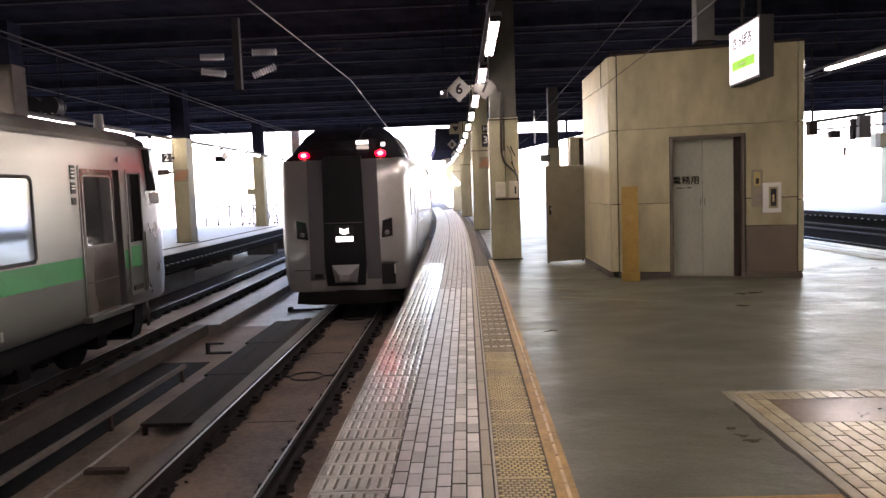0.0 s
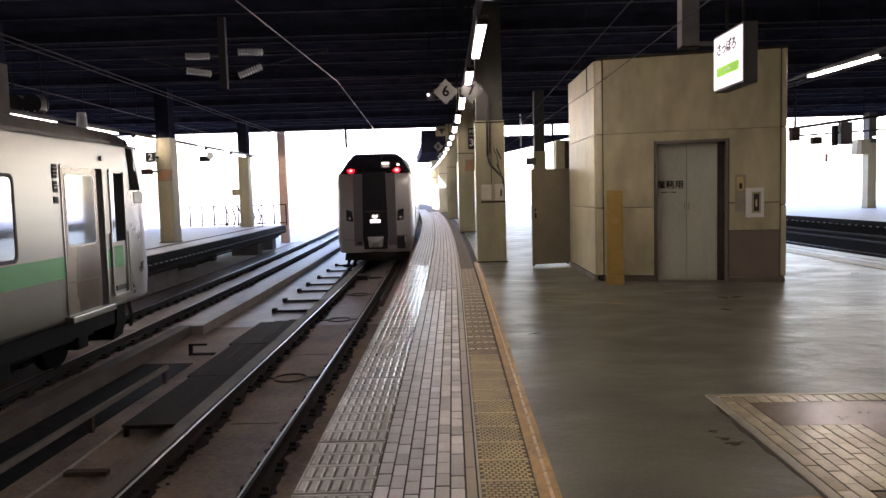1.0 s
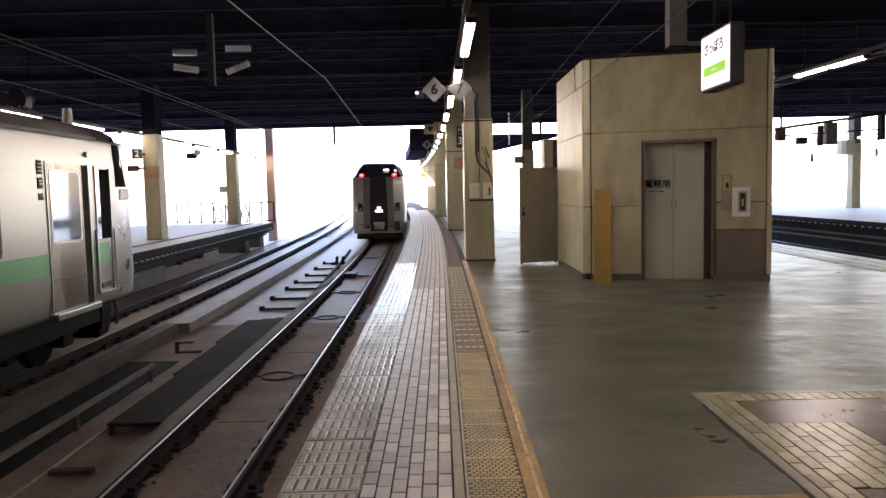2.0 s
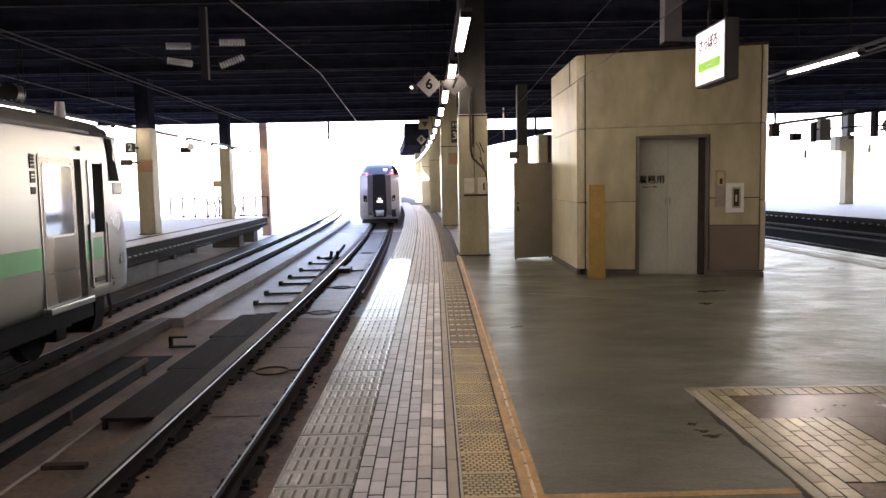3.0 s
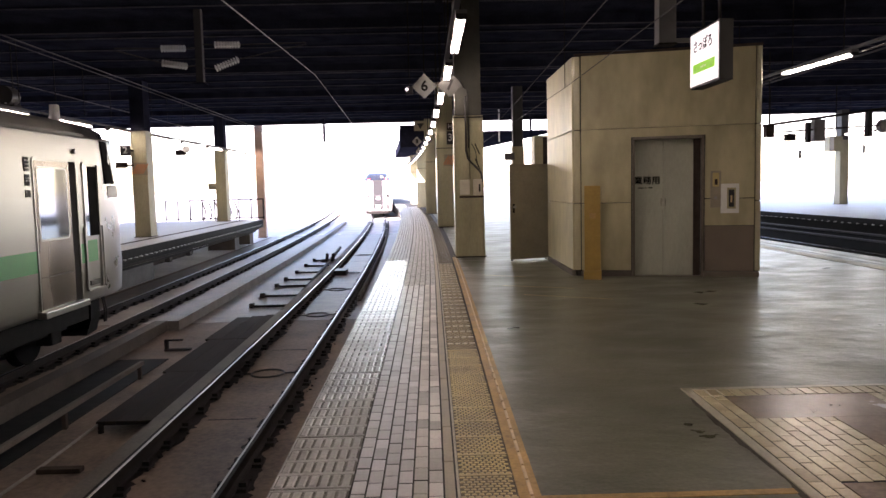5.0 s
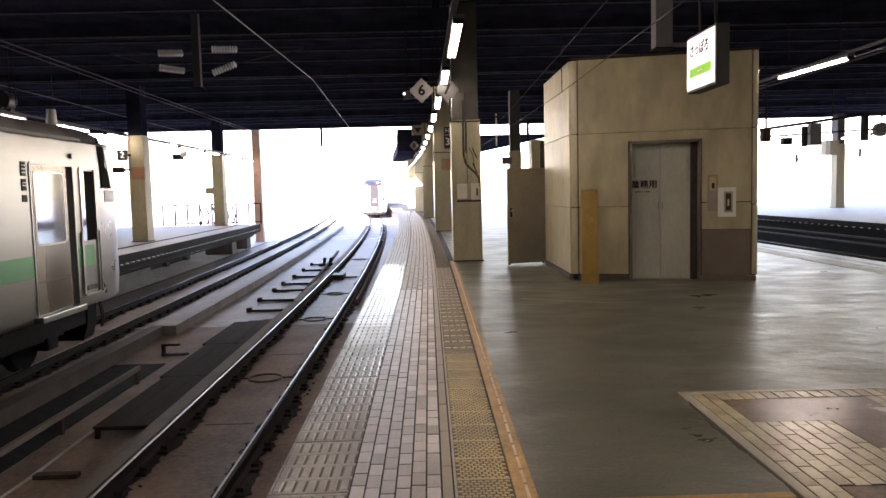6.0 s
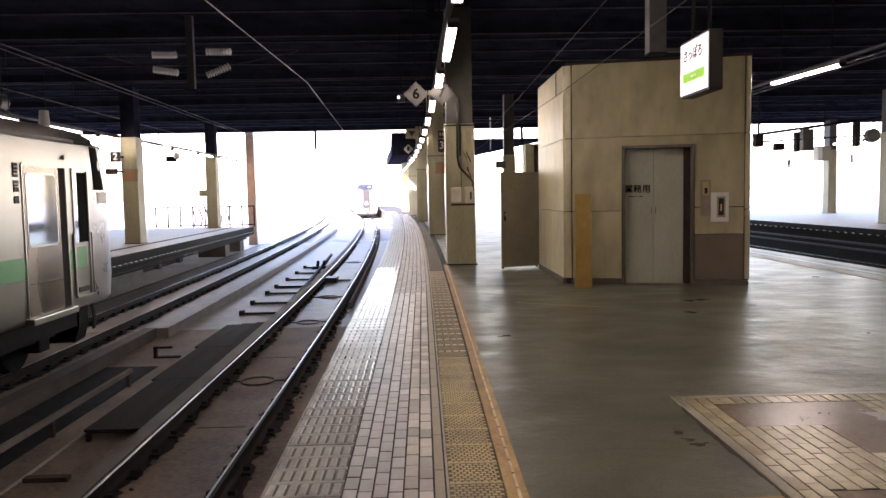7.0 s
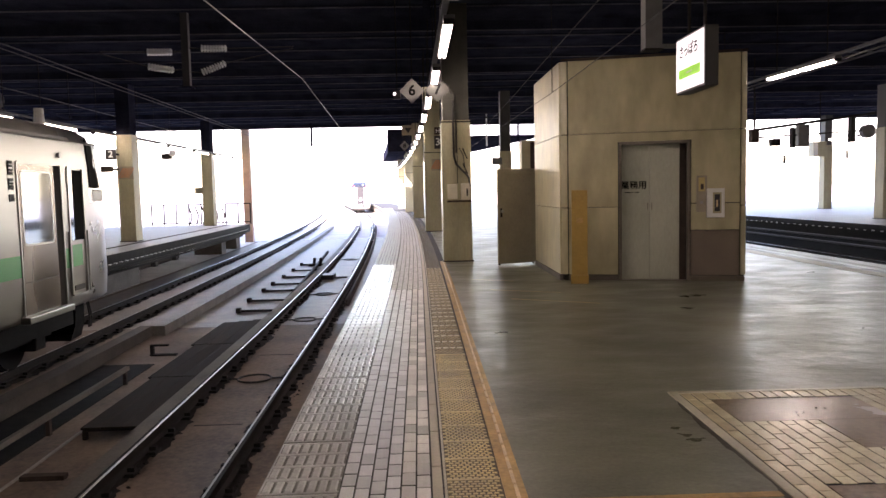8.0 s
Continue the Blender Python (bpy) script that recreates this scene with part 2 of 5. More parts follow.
def path_tube(bm, pts, r, n=6):
    for a, b in zip(pts[:-1], pts[1:]):
        tube(bm, a, b, r, n)


def prism(bm, outline, y0, y1, m=None):
    """A closed outline of (x, z) extruded from y0 to y1."""
    va = [bm.verts.new((x, y0, z)) for x, z in outline]
    vb = [bm.verts.new((x, y1, z)) for x, z in outline]
    if m:
        for v in va + vb:
            v.co = m @ v.co
    n = len(outline)
    bm.faces.new(va)
    bm.faces.new(vb[::-1])
    for i in range(n):
        bm.faces.new((va[i], vb[i], vb[(i + 1) % n], va[(i + 1) % n]))


def ribbon(bm, outline, centre, ys, z=0.0):
    """A closed outline of (x, z) carried along the line x = centre(y)."""
    rings = []
    for y in ys:
        rings.append([bm.verts.new((centre(y) + px, y, z + pz)) for px, pz in outline])
    n = len(outline)
    bm.faces.new(rings[0])
    bm.faces.new(rings[-1][::-1])
    for ra, rb in zip(rings[:-1], rings[1:]):
        for i in range(n):
            bm.faces.new((ra[i], rb[i], rb[(i + 1) % n], ra[(i + 1) % n]))


def rect(x0, x1, z0, z1):
    return [(x0, z0), (x1, z0), (x1, z1), (x0, z1)]


def part(name, bm, mat, parent=None, label="", smooth=False):
    bmesh.ops.recalc_face_normals(bm, faces=bm.faces)
    me = bpy.data.meshes.new(name)
    bm.to_mesh(me)
    bm.free()
    if smooth:
        for p in me.polygons:
            p.use_smooth = True
    me.materials.append(mat)
    ob = new(name, me)
    if parent:
        ob.parent = parent
    if label:
        tagged(ob, label)
    return ob


def boxpart(name, dims, mat, parent=None, label="", bevel=0.0, m=None):
    bm = bmesh.new()
    box(bm, *dims, bevel=bevel, m=m)
    return part(name, bm, mat, parent, label)


def base(name, m=None, label="", category="", group="", kind=""):
    ob = new(name)
    ob.empty_display_size = 0.2
    if m:
        ob.matrix_world = m
    return tagged(ob, label, category, group, kind)


def word(name, body, size, mat, parent, m, depth=0.002, label="", bold=0.012):
    cu = bpy.data.curves.new(name, "FONT")
    cu.body, cu.size, cu.extrude, cu.align_x, cu.align_y = body, size, depth, "CENTER", "CENTER"
    cu.offset = size * bold
    tmp = bpy.data.objects.new(name + "_tmp", cu)
    scene.collection.objects.link(tmp)
    me = bpy.data.meshes.new_from_object(tmp.evaluated_get(bpy.context.evaluated_depsgraph_get()))
    bpy.data.objects.remove(tmp)
    me.materials.clear()
    me.materials.append(mat)
    ob = new(name, me)
    ob.parent = parent
    ob.matrix_local = m
    if label:
        tagged(ob, label)
    return ob


# ---------------------------------------------------------------- plan
RAIL_Z = -1.08          # top of the rails
BED_Z = -1.26           # track bed
ROOF_Z = 5.3            # underside of the roof beams
ROOF_END = 44.0


def track_1(y):
    return -2.47 - 0.006 * (y - 6) - 5.5e-4 * max(0.0, y - 10) ** 2


def track_2(y):
    return track_1(y) - 4.42 - 0.004 * (y - 14)


def edge(y):
    return track_1(y) + 1.6


def strip(u, y):
    """A line of the edge paving, u metres in from the edge: the strip widens slowly along the platform."""
    return edge(y) + u + max(-0.06, 0.0105 * (y - 3.8)) * (max(u, 0.0) / 0.98) ** 0.7


def steps(a, b, n):
    return [a + (b - a) * i / n for i in range(n + 1)]


LONG = steps(-14, 14, 7) + steps(18, 120, 34)


# ---------------------------------------------------------------- setting
def ground():
    bm = bmesh.new()
    box(bm, -1500, 1500, -300, 3000, -1.6, BED_Z - 0.06)
    tagged(part("ground", bm, GROUND), "pale open ground beyond the station roof", "ground", kind="structure")
    bm = bmesh.new()
    ribbon(bm, rect(-6.4, 1.9, -0.3, 0.0), track_1, [y for y in LONG if y < 46], BED_Z)
    tagged(part("track_bed", bm, BALLAST), "brown grimy concrete track bed between the platforms", "track bed", kind="structure")
    # Skylight on the bed near the exit is put into a paler colour.
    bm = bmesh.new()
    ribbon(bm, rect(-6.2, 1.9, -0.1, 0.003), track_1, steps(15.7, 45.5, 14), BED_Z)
    tagged(part("track_bed", bm, LIGHTBED), "concrete track bed coloured paler for the daylight towards the exit", "track bed", kind="structure")
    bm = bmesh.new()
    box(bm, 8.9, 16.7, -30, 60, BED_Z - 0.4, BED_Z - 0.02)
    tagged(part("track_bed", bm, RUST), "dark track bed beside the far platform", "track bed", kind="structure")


def platforms():
    # the platform that the camera stands on
    bm = bmesh.new()
    ys = LONG
    rings = []
    for y in ys:
        left, right = edge(y) + 0.03, 8.58
        rings.append([bm.verts.new(p) for p in ((left, y, -0.25), (right, y, -0.25), (right, y, 0), (strip(1.36, y), y, 0), (strip(1.36, y), y, -0.03), (left, y, -0.03))])
    for ra, rb in zip(rings[:-1], rings[1:]):
        for i in range(6):
            bm.faces.new((ra[i], rb[i], rb[(i + 1) % 6], ra[(i + 1) % 6]))
    bm.faces.new(rings[0]), bm.faces.new(rings[-1][::-1])
    floor = tagged(part("floor", bm, ASPHALT), "dark grey-green worn asphalt platform floor", "platform", kind="structure")
    bm = bmesh.new()
    ribbon(bm, rect(0.35, 0.6, BED_Z, -0.25), edge, ys)
    box(bm, 8.2, 8.5, -14, 100, BED_Z - 0.1, -0.25)
    tagged(part("platform_wall", bm, GRIMECON), "grimy concrete wall under the platform edge", "wall", kind="structure")
    # left platform
    bm = bmesh.new()
    ribbon(bm, rect(-9.0, -1.45, -0.28, 0.0), track_2, steps(-14, 40.5, 20))
    tagged(part("platform_left", bm, PALECON), "pale concrete platform across the tracks", "platform", kind="structure")
    bm = bmesh.new()
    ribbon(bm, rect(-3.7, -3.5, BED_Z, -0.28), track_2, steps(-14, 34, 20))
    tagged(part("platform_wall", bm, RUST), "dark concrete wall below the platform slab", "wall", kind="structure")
    for y in (36, 39.5):
        p = boxpart("pier", (track_2(y) - 3.2, track_2(y) - 1.9, y - 0.4, y + 0.4, BED_Z, -0.28), GRIMECON)
        tagged(p, "short dark concrete pier carrying the platform slab", "pier", kind="structure")
    # right platform
    bm = bmesh.new()
    box(bm, 16.3, 34, -14, 75, -0.2, 0)
    tagged(part("platform_right", bm, PALECON), "pale concrete platform beyond the right-hand track", "platform", kind="structure")
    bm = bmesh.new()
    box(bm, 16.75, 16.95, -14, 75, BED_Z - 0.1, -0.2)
    tagged(part("platform_wall", bm, UNDER), "black wall under the far platform", "wall", kind="structure")
    return floor


def roof():
    bm = bmesh.new()
    box(bm, -45, 45, -45, ROOF_END, ROOF_Z + 0.34, ROOF_Z + 0.9)
    y = ROOF_END - 0.15
    while y > -8:
        big = abs((ROOF_END - 0.15 - y) % 6.4) < 0.1
        box(bm, -45, 45, y - 0.12, y + 0.12, ROOF_Z + 0.1 if big else ROOF_Z + 0.29, ROOF_Z + 0.36)
        y -= 1.6
    for x in (-17, 20):
        box(bm, x - 0.1, x + 0.1, -44, ROOF_END - 0.3, ROOF_Z + 0.2, ROOF_Z + 0.36)
    shell = len(bm.faces)
    # lips along the lower flange of each beam, coloured paler as its lit edge
    y = ROOF_END - 0.15
    while y > 4:
        big = abs((ROOF_END - 0.15 - y) % 6.4) < 0.1
        z = ROOF_Z + (0.1 if big else 0.29)
        box(bm, -45, 45, y - 0.145, y - 0.122, z - 0.012, z + 0.016)
        y -= 1.6
    top = part("ceiling", bm, SOOT_SHADE)
    top.data.materials.append(FLANGE)
    for p in top.data.polygons[shell:]:
        p.material_index = 1
    tagged(top, "sooty black steel roof with cross beams", "ceiling", kind="structure")
    # narrow canopy that goes on over the platform
    bm = bmesh.new()
    ribbon(bm, rect(1.2, 3.2, 4.6, 5.2), edge, steps(ROOF_END, 74, 10))
    ribbon(bm, rect(0.1, 1.2, 3.95, 5.25), edge, steps(ROOF_END, 49, 3))
    ribbon(bm, rect(0.2, 1.2, 4.5, 5.2), edge, steps(49, 72, 8))
    ys = steps(ROOF_END + 0.5, 80, 9)
    rings = []
    for y in ys:
        right = edge(y) + 9.2 - (y - 45) * 0.135
        rings.append([bm.verts.new(p) for p in ((edge(y) + 3.2, y, 4.66), (right, y, 4.66), (right, y, 4.84), (edge(y) + 3.2, y, 4.84))])
    for ra, rb in zip(rings[:-1], rings[1:]):
        for i in range(4):
            bm.faces.new((ra[i], rb[i], rb[(i + 1) % 4], ra[(i + 1) % 4]))
    bm.faces.new(rings[0]), bm.faces.new(rings[-1][::-1])
    tagged(part("canopy", bm, SOOT_SHADE), "dark platform canopy beyond the main roof", "canopy", kind="structure")
    # Unseen walls, added to keep sun and sky out of the hall.
    bm = bmesh.new()
    box(bm, -46, 46, -46, -45.5, BED_Z - 0.3, 7)
    tagged(part("wall_south", bm, WALLGREY), "unseen dark wall added to shut daylight out of the hall", "wall", kind="structure")
    for x, n in ((-46, "wall_west"), (45.5, "wall_east")):
        bm = bmesh.new()
        box(bm, x, x + 0.5, -45.5, 20, BED_Z - 0.3, 6.2)
        tagged(part(n, bm, WALLGREY), "unseen dark wall added to shut daylight out of the hall", "wall", kind="structure")


RAIL = [(-0.06, -0.15), (0.06, -0.15), (0.06, -0.13), (0.012, -0.115), (0.012, -0.045), (0.0325, -0.035), (0.0325, -0.004), (0.028, 0), (0.007, 0.0006),
        (-0.007, 0.0006), (-0.028, 0), (-0.0325, -0.004), (-0.0325, -0.035), (-0.012, -0.045), (-0.012, -0.115), (-0.06, -0.13)]


def rails():
    for fn, n in ((track_1, 0), (track_2, 1)):
        for side in (-1, 1):
            bm = bmesh.new()
            ribbon(bm, [(x + side * 0.566, z) for x, z in RAIL], fn, LONG, RAIL_Z)
            r = part("rail", bm, DARKSTEEL)
            r.data.materials.append(STEEL)
            for p in r.data.polygons:
                if p.normal.z > 0.5 and p.center.z > RAIL_Z - 0.01 and (p.center.x - fn(p.center.y) - side * 0.566) * side < -0.005:
                    p.material_index = 1
            tagged(r, "worn steel running rail with a shiny head", "rail", "running rails", "structure")
    for c, side in ((10.15, -1), (10.15, 1), (14.7, -1), (14.7, 1)):
        bm = bmesh.new()
        prism(bm, [(c + x + side * 0.566, RAIL_Z + z) for x, z in RAIL], -14, 70)
        r = part("rail", bm, DARKSTEEL)
        r.data.materials.append(STEEL)
        for p in r.data.polygons:
            if p.normal.z > 0.5 and p.center.z > RAIL_Z - 0.01:
                p.material_index = 1
        tagged(r, "worn steel running rail with a shiny head", "rail", "running rails", "structure")


ground()
FLOOR = platforms()
roof()
rails()


def prism_z(bm, pts, z0, z1):
    va = [bm.verts.new((x, y, z0)) for x, y in pts]
    vb = [bm.verts.new((x, y, z1)) for x, y in pts]
    n = len(pts)
    bm.faces.new(va[::-1])
    bm.faces.new(vb)
    for i in range(n):
        bm.faces.new((va[i], va[(i + 1) % n], vb[(i + 1) % n], vb[i]))


# ---------------------------------------------------------------- columns
def column(x, y, w, d, z0, z1, mat, label, dark_from=None, band=None, head=SOOT_SHADE):
    ob = base("column", pose(x, y, z0), label, "column", "roof columns", "structure")
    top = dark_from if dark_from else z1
    bm = bmesh.new()
    # box shaft with flange lips along its corners
    box(bm, -w / 2 + 0.02, w / 2 - 0.02, -d / 2 + 0.03, d / 2 - 0.03, 0, top - z0)
    for sx in (-1, 1):
        box(bm, sx * w / 2 - 0.025, sx * w / 2 + 0.025, -d / 2, d / 2, 0, top - z0, 0.008)
    part("shaft", bm, mat, ob)
    if band:
        boxpart("collar", (-w / 2 - 0.03, w / 2 + 0.03, -d / 2 - 0.01, d / 2 + 0.01, band, band + 0.025), DARKSTEEL, ob, "dark weld seam collar")
    # The dimness above the lamps is put into the head's colour.
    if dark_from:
        boxpart("column_head", (-w / 2 + 0.01, w / 2 - 0.01, -d / 2 + 0.01, d / 2 - 0.01, top - z0, z1 - z0), head, ob, "upper shaft coloured dark for the dimness above the lamps")
    boxpart("base_plate", (-w / 2 - 0.05, w / 2 + 0.05, -d / 2 - 0.05, d / 2 + 0.05, 0, 0.02), DARKSTEEL, ob)
    return ob


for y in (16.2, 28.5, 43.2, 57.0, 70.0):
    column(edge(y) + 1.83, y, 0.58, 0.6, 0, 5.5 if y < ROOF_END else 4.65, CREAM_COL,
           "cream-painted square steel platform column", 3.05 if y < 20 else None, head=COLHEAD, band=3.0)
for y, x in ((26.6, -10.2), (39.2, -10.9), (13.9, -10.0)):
    column(x, y, 0.5, 0.6, 0, 5.5, CREAM_COL, "cream-painted column with its head darkened above the lamps", 3.75)
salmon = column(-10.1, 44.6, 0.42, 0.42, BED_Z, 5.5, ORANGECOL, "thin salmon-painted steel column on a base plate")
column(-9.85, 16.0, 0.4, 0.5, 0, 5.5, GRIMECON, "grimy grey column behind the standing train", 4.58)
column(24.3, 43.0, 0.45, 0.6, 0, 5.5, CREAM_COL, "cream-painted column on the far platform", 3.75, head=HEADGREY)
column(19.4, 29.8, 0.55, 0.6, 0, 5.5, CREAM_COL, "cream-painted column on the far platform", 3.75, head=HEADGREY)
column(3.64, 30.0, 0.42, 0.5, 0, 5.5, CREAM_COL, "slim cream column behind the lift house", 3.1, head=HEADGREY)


# ---------------------------------------------------------------- lift house
def lift_house():
    ob = base("lift_house", LIFT, "cream-panelled service lift house with grey double doors", "lift house")
    bm = bmesh.new()
    prism_z(bm, [(-0.02, 0.05), (0.86, 0.05), (0.86, 2.5), (-0.65, 2.5)], 0, 3.55)
    prism_z(bm, [(1.97, 0.05), (2.8, 0.05), (2.8, 3.63), (1.97, 3.63)], 0, 3.55)
    prism_z(bm, [(0.86, 0.05), (1.97, 0.05), (1.97, 3.63), (0.86, 3.63)], 2.24, 3.55)
    prism_z(bm, [(0.86, 0.5), (1.97, 0.5), (1.97, 3.63), (0.86, 3.63)], 0, 2.24)
    part("core", bm, JOINT, ob, "dark joints behind the panels")
    rows = ((0.1, 1.206), (1.215, 2.406), (2.414, 3.6))
    for i, (z0, z1) in enumerate(rows):
        if i == 2:
            boxpart("panel", (0.05, 2.72, 0.0, 0.06, z0, z1), CREAM, ob, bevel=0.006)
        elif i == 1:
            bm = bmesh.new()
            prism(bm, [(0.05, z0), (0.845, z0), (0.845, 2.268), (1.985, 2.268), (1.985, 1.26), (2.72, 1.26), (2.72, z1), (0.05, z1)], 0.0, 0.06)
            part("panel", bm, CREAM, ob, "large cream panel cut round the door case")
        else:
            boxpart("panel", (0.05, 0.845, 0.0, 0.06, z0, z1), CREAM, ob, bevel=0.006)
            boxpart("panel", (1.985, 2.72, 0.0, 0.06, 0.825, 1.245), CREAM, ob, bevel=0.006)
            boxpart("brown_panel", (1.985, 2.72, -0.004, 0.06, 0.09, 0.815), BROWNPANEL, ob, "matt brown lower panel", bevel=0.006)
        # corner strips and the side wall along the platform
        boxpart("corner_trim", (-0.075, 0.035, 0.005, 0.06, z0, z1), TRIM, ob, bevel=0.02)
        boxpart("corner_trim", (2.735, 2.815, -0.004, 0.1, z0, z1), TRIM, ob, bevel=0.015)
    boxpart("plinth", (0.04, 0.86, 0.012, 0.08, 0.0, 0.085), GRIMECON, ob, "dark skirting strip", bevel=0.004)
    boxpart("plinth", (1.975, 2.8, -0.012, 0.08, 0.0, 0.08), FRAME_METAL, ob, "dull metal kick strip", bevel=0.004)
    boxpart("roof_edge", (-0.06, 2.82, -0.02, 2.45, 3.602, 3.64), RUST, ob, "rusty roof edge")
    # side wall, square to the tracks
    inv = LIFT.inverted()
    for z0, z1 in rows:
        bm = bmesh.new()
        box(bm, 2.385, 2.43, 12.19, 14.75, z0, z1, 0.006, inv)
        part("side_panel", bm, CREAM, ob)
    bm = bmesh.new()
    box(bm, 2.375, 2.43, 12.2, 14.75, 0, 0.09, 0, inv)
    part("plinth", bm, GRIMECON, ob)
    # door case, leaves and jambs
    bm = bmesh.new()
    box(bm, 0.862, 0.905, -0.018, 0.3, 0, 2.262, 0.004)
    box(bm, 1.925, 1.968, -0.018, 0.3, 0, 2.262, 0.004)
    box(bm, 0.905, 1.925, -0.018, 0.3, 2.219, 2.262, 0.004)
    part("door_frame", bm, FRAME_METAL, ob, "brushed metal door frame")
    boxpart("door_leaf", (0.9, 1.352, 0.15, 0.19, 0.01, 2.219), LIFTDOOR, ob, bevel=0.004)
    boxpart("door_leaf", (1.357, 1.83, 0.15, 0.19, 0.01, 2.219), LIFTDOOR, ob, bevel=0.004)
    boxpart("jamb_lining", (1.82, 1.926, 0.12, 0.2, 0.009, 2.218), RUST, ob, "dark brown jamb lining")
    boxpart("sill", (0.905, 1.925, -0.01, 0.3, 0.0, 0.008), FRAME_METAL, ob)
    for x in (1.322, 1.387):
        boxpart("pull", (x - 0.006, x + 0.006, 0.138, 0.15, 1.15, 1.27), FRAME_METAL, ob)
    for d in (-0.0025, 0.0025):
        word("lettering", "業務用", 0.14, INK, ob, pose(1.10 + d, 0.143 - 0.2 * d, 1.555 + d, 90, 0, 0), bold=0.01, label="black lettering on the door")
    bm = bmesh.new()
    for x0, x1 in ((0.96, 1.05), (1.07, 1.09), (1.12, 1.19)):
        box(bm, x0, x1, 0.146, 0.15, 1.435, 1.45)
    part("small_print", bm, INK, ob)
    # call station
    call = boxpart("call_plate", (2.065, 2.225, -0.022, 0.0, 1.11, 1.69), CALLPLATE, ob, "brushed call plate", bevel=0.005)
    boxpart("indicator", (2.095, 2.19, -0.03, -0.022, 1.44, 1.66), AMBER, call, "dull amber position display")
    boxpart("indicator_face", (2.125, 2.17, -0.034, -0.03, 1.47, 1.56), RUST, call)
    boxpart("button", (2.115, 2.165, -0.032, -0.022, 1.24, 1.29), STAINLESS, call, bevel=0.004)
    cab = boxpart("key_box", (2.219, 2.49, -0.04, 0.0, 1.02, 1.485), WHITE, ob, "white framed key box with a dark pane", bevel=0.008)
    boxpart("frame_slot", (2.31, 2.44, -0.046, -0.04, 1.09, 1.42), CREAM, cab)
    boxpart("pane", (2.335, 2.415, -0.052, -0.046, 1.12, 1.39), BLACK, cab)
    boxpart("handle", (2.36, 2.385, -0.066, -0.052, 1.19, 1.3), BEAD, cab)
    return ob


LIFT = pose(2.47, 12.13, 0, 0, 0, -14.0)
lift_house()


def guard_post():
    ob = base("guard_post", LIFT @ pose(0.235, -0.42, 0, 0, 0, 4), "faded yellow steel guard channel before the lift house", "guard post")
    bm = bmesh.new()
    box(bm, -0.125, 0.125, -0.006, 0.006, 0.0, 1.5, 0.004)
    box(bm, -0.125, -0.113, 0, 0.1, 0.0, 1.5)
    box(bm, 0.113, 0.125, 0, 0.1, 0.0, 1.5)
    part("channel", bm, YELLOW, ob)
    boxpart("foot", (-0.14, 0.14, -0.03, 0.12, 0, 0.14), YELLOW, ob, "thicker yellow foot", bevel=0.006)
    boxpart("plate", (-0.05, 0.05, -0.012, -0.006, 0.98, 1.06), ORANGE, ob)
    return ob


guard_post()


def screen_door():
    a = math.degrees(math.atan2(15.13 - 14.86, 2.42 - 1.633))
    ob = base("screen_door", pose(1.633, 14.86, 0, 0, 0, a), "tall beige steel screen door beside the lift house", "door")
    boxpart("leaf", (0.0, 0.87, -0.02, 0.02, 0.03, 1.96), SCREEN, ob, bevel=0.006)
    for x in (0.03, 0.8):
        boxpart("leg", (x - 0.015, x + 0.015, -0.015, 0.015, 0, 0.06), DARKSTEEL, ob)
    bm = bmesh.new()
    tube(bm, (0.075, -0.02, 1.1), (0.075, -0.06, 1.1), 0.014)
    bmesh.ops.create_icosphere(bm, subdivisions=2, radius=0.032, matrix=Matrix.Translation((0.075, -0.075, 1.1)))
    part("knob", bm, STAINLESS, ob, "round steel knob", smooth=True)
    boxpart("lock_plate", (0.055, 0.095, -0.026, -0.02, 0.98, 1.16), DARKSTEEL, ob)
    return ob


screen_door()
cab = base("wall_cabinet", pose(2.45, 17.0, 0), "cream cabinet raised on dark legs behind the screen door", "cabinet")
boxpart("case", (0.0, 0.42, 0, 0.5, 1.97, 2.66), CREAM_COL, cab, bevel=0.01)
boxpart("side_cover", (0.2, 0.4, -0.02, 0.0, 2.0, 2.62), RUST, cab, "dark brown side cover")
for x in (0.03, 0.36):
    boxpart("leg", (x, x + 0.04, 0.1, 0.14, 0, 1.97), DARKSTEEL, cab)


# ---------------------------------------------------------------- lamps
def lamp_fixture():
    ob = base("fluorescent_lamp", None, "hanging twin-tube fluorescent lamp, lit white", "lamp", "platform lamps")
    boxpart("housing", (-0.075, 0.075, 0, 2.5, 0.045, 0.11), PLATEGREY, ob, "grey steel housing", bevel=0.01)
    for x in (-0.036, 0.036):
        for y0 in (0.04, 1.27):
            bm = bmesh.new()
            tube(bm, (x, y0, 0.02), (x, y0 + 1.19, 0.02), 0.022, 8)
            part("tube", bm, TUBE, ob, "glowing tube")
    for y in (0.02, 1.25, 2.48):
        boxpart("end_cap", (-0.07, 0.07, y - 0.02, y + 0.02, -0.012, 0.06), BLACK, ob, "black lamp holder")
    for y in (0.35, 2.15):
        bm = bmesh.new()
        tube(bm, (0, y, 0.1), (0, y, 2.2), 0.012, 6)
        part("hanger", bm, DARKSTEEL, ob, "thin dark hanger rod")
    return ob


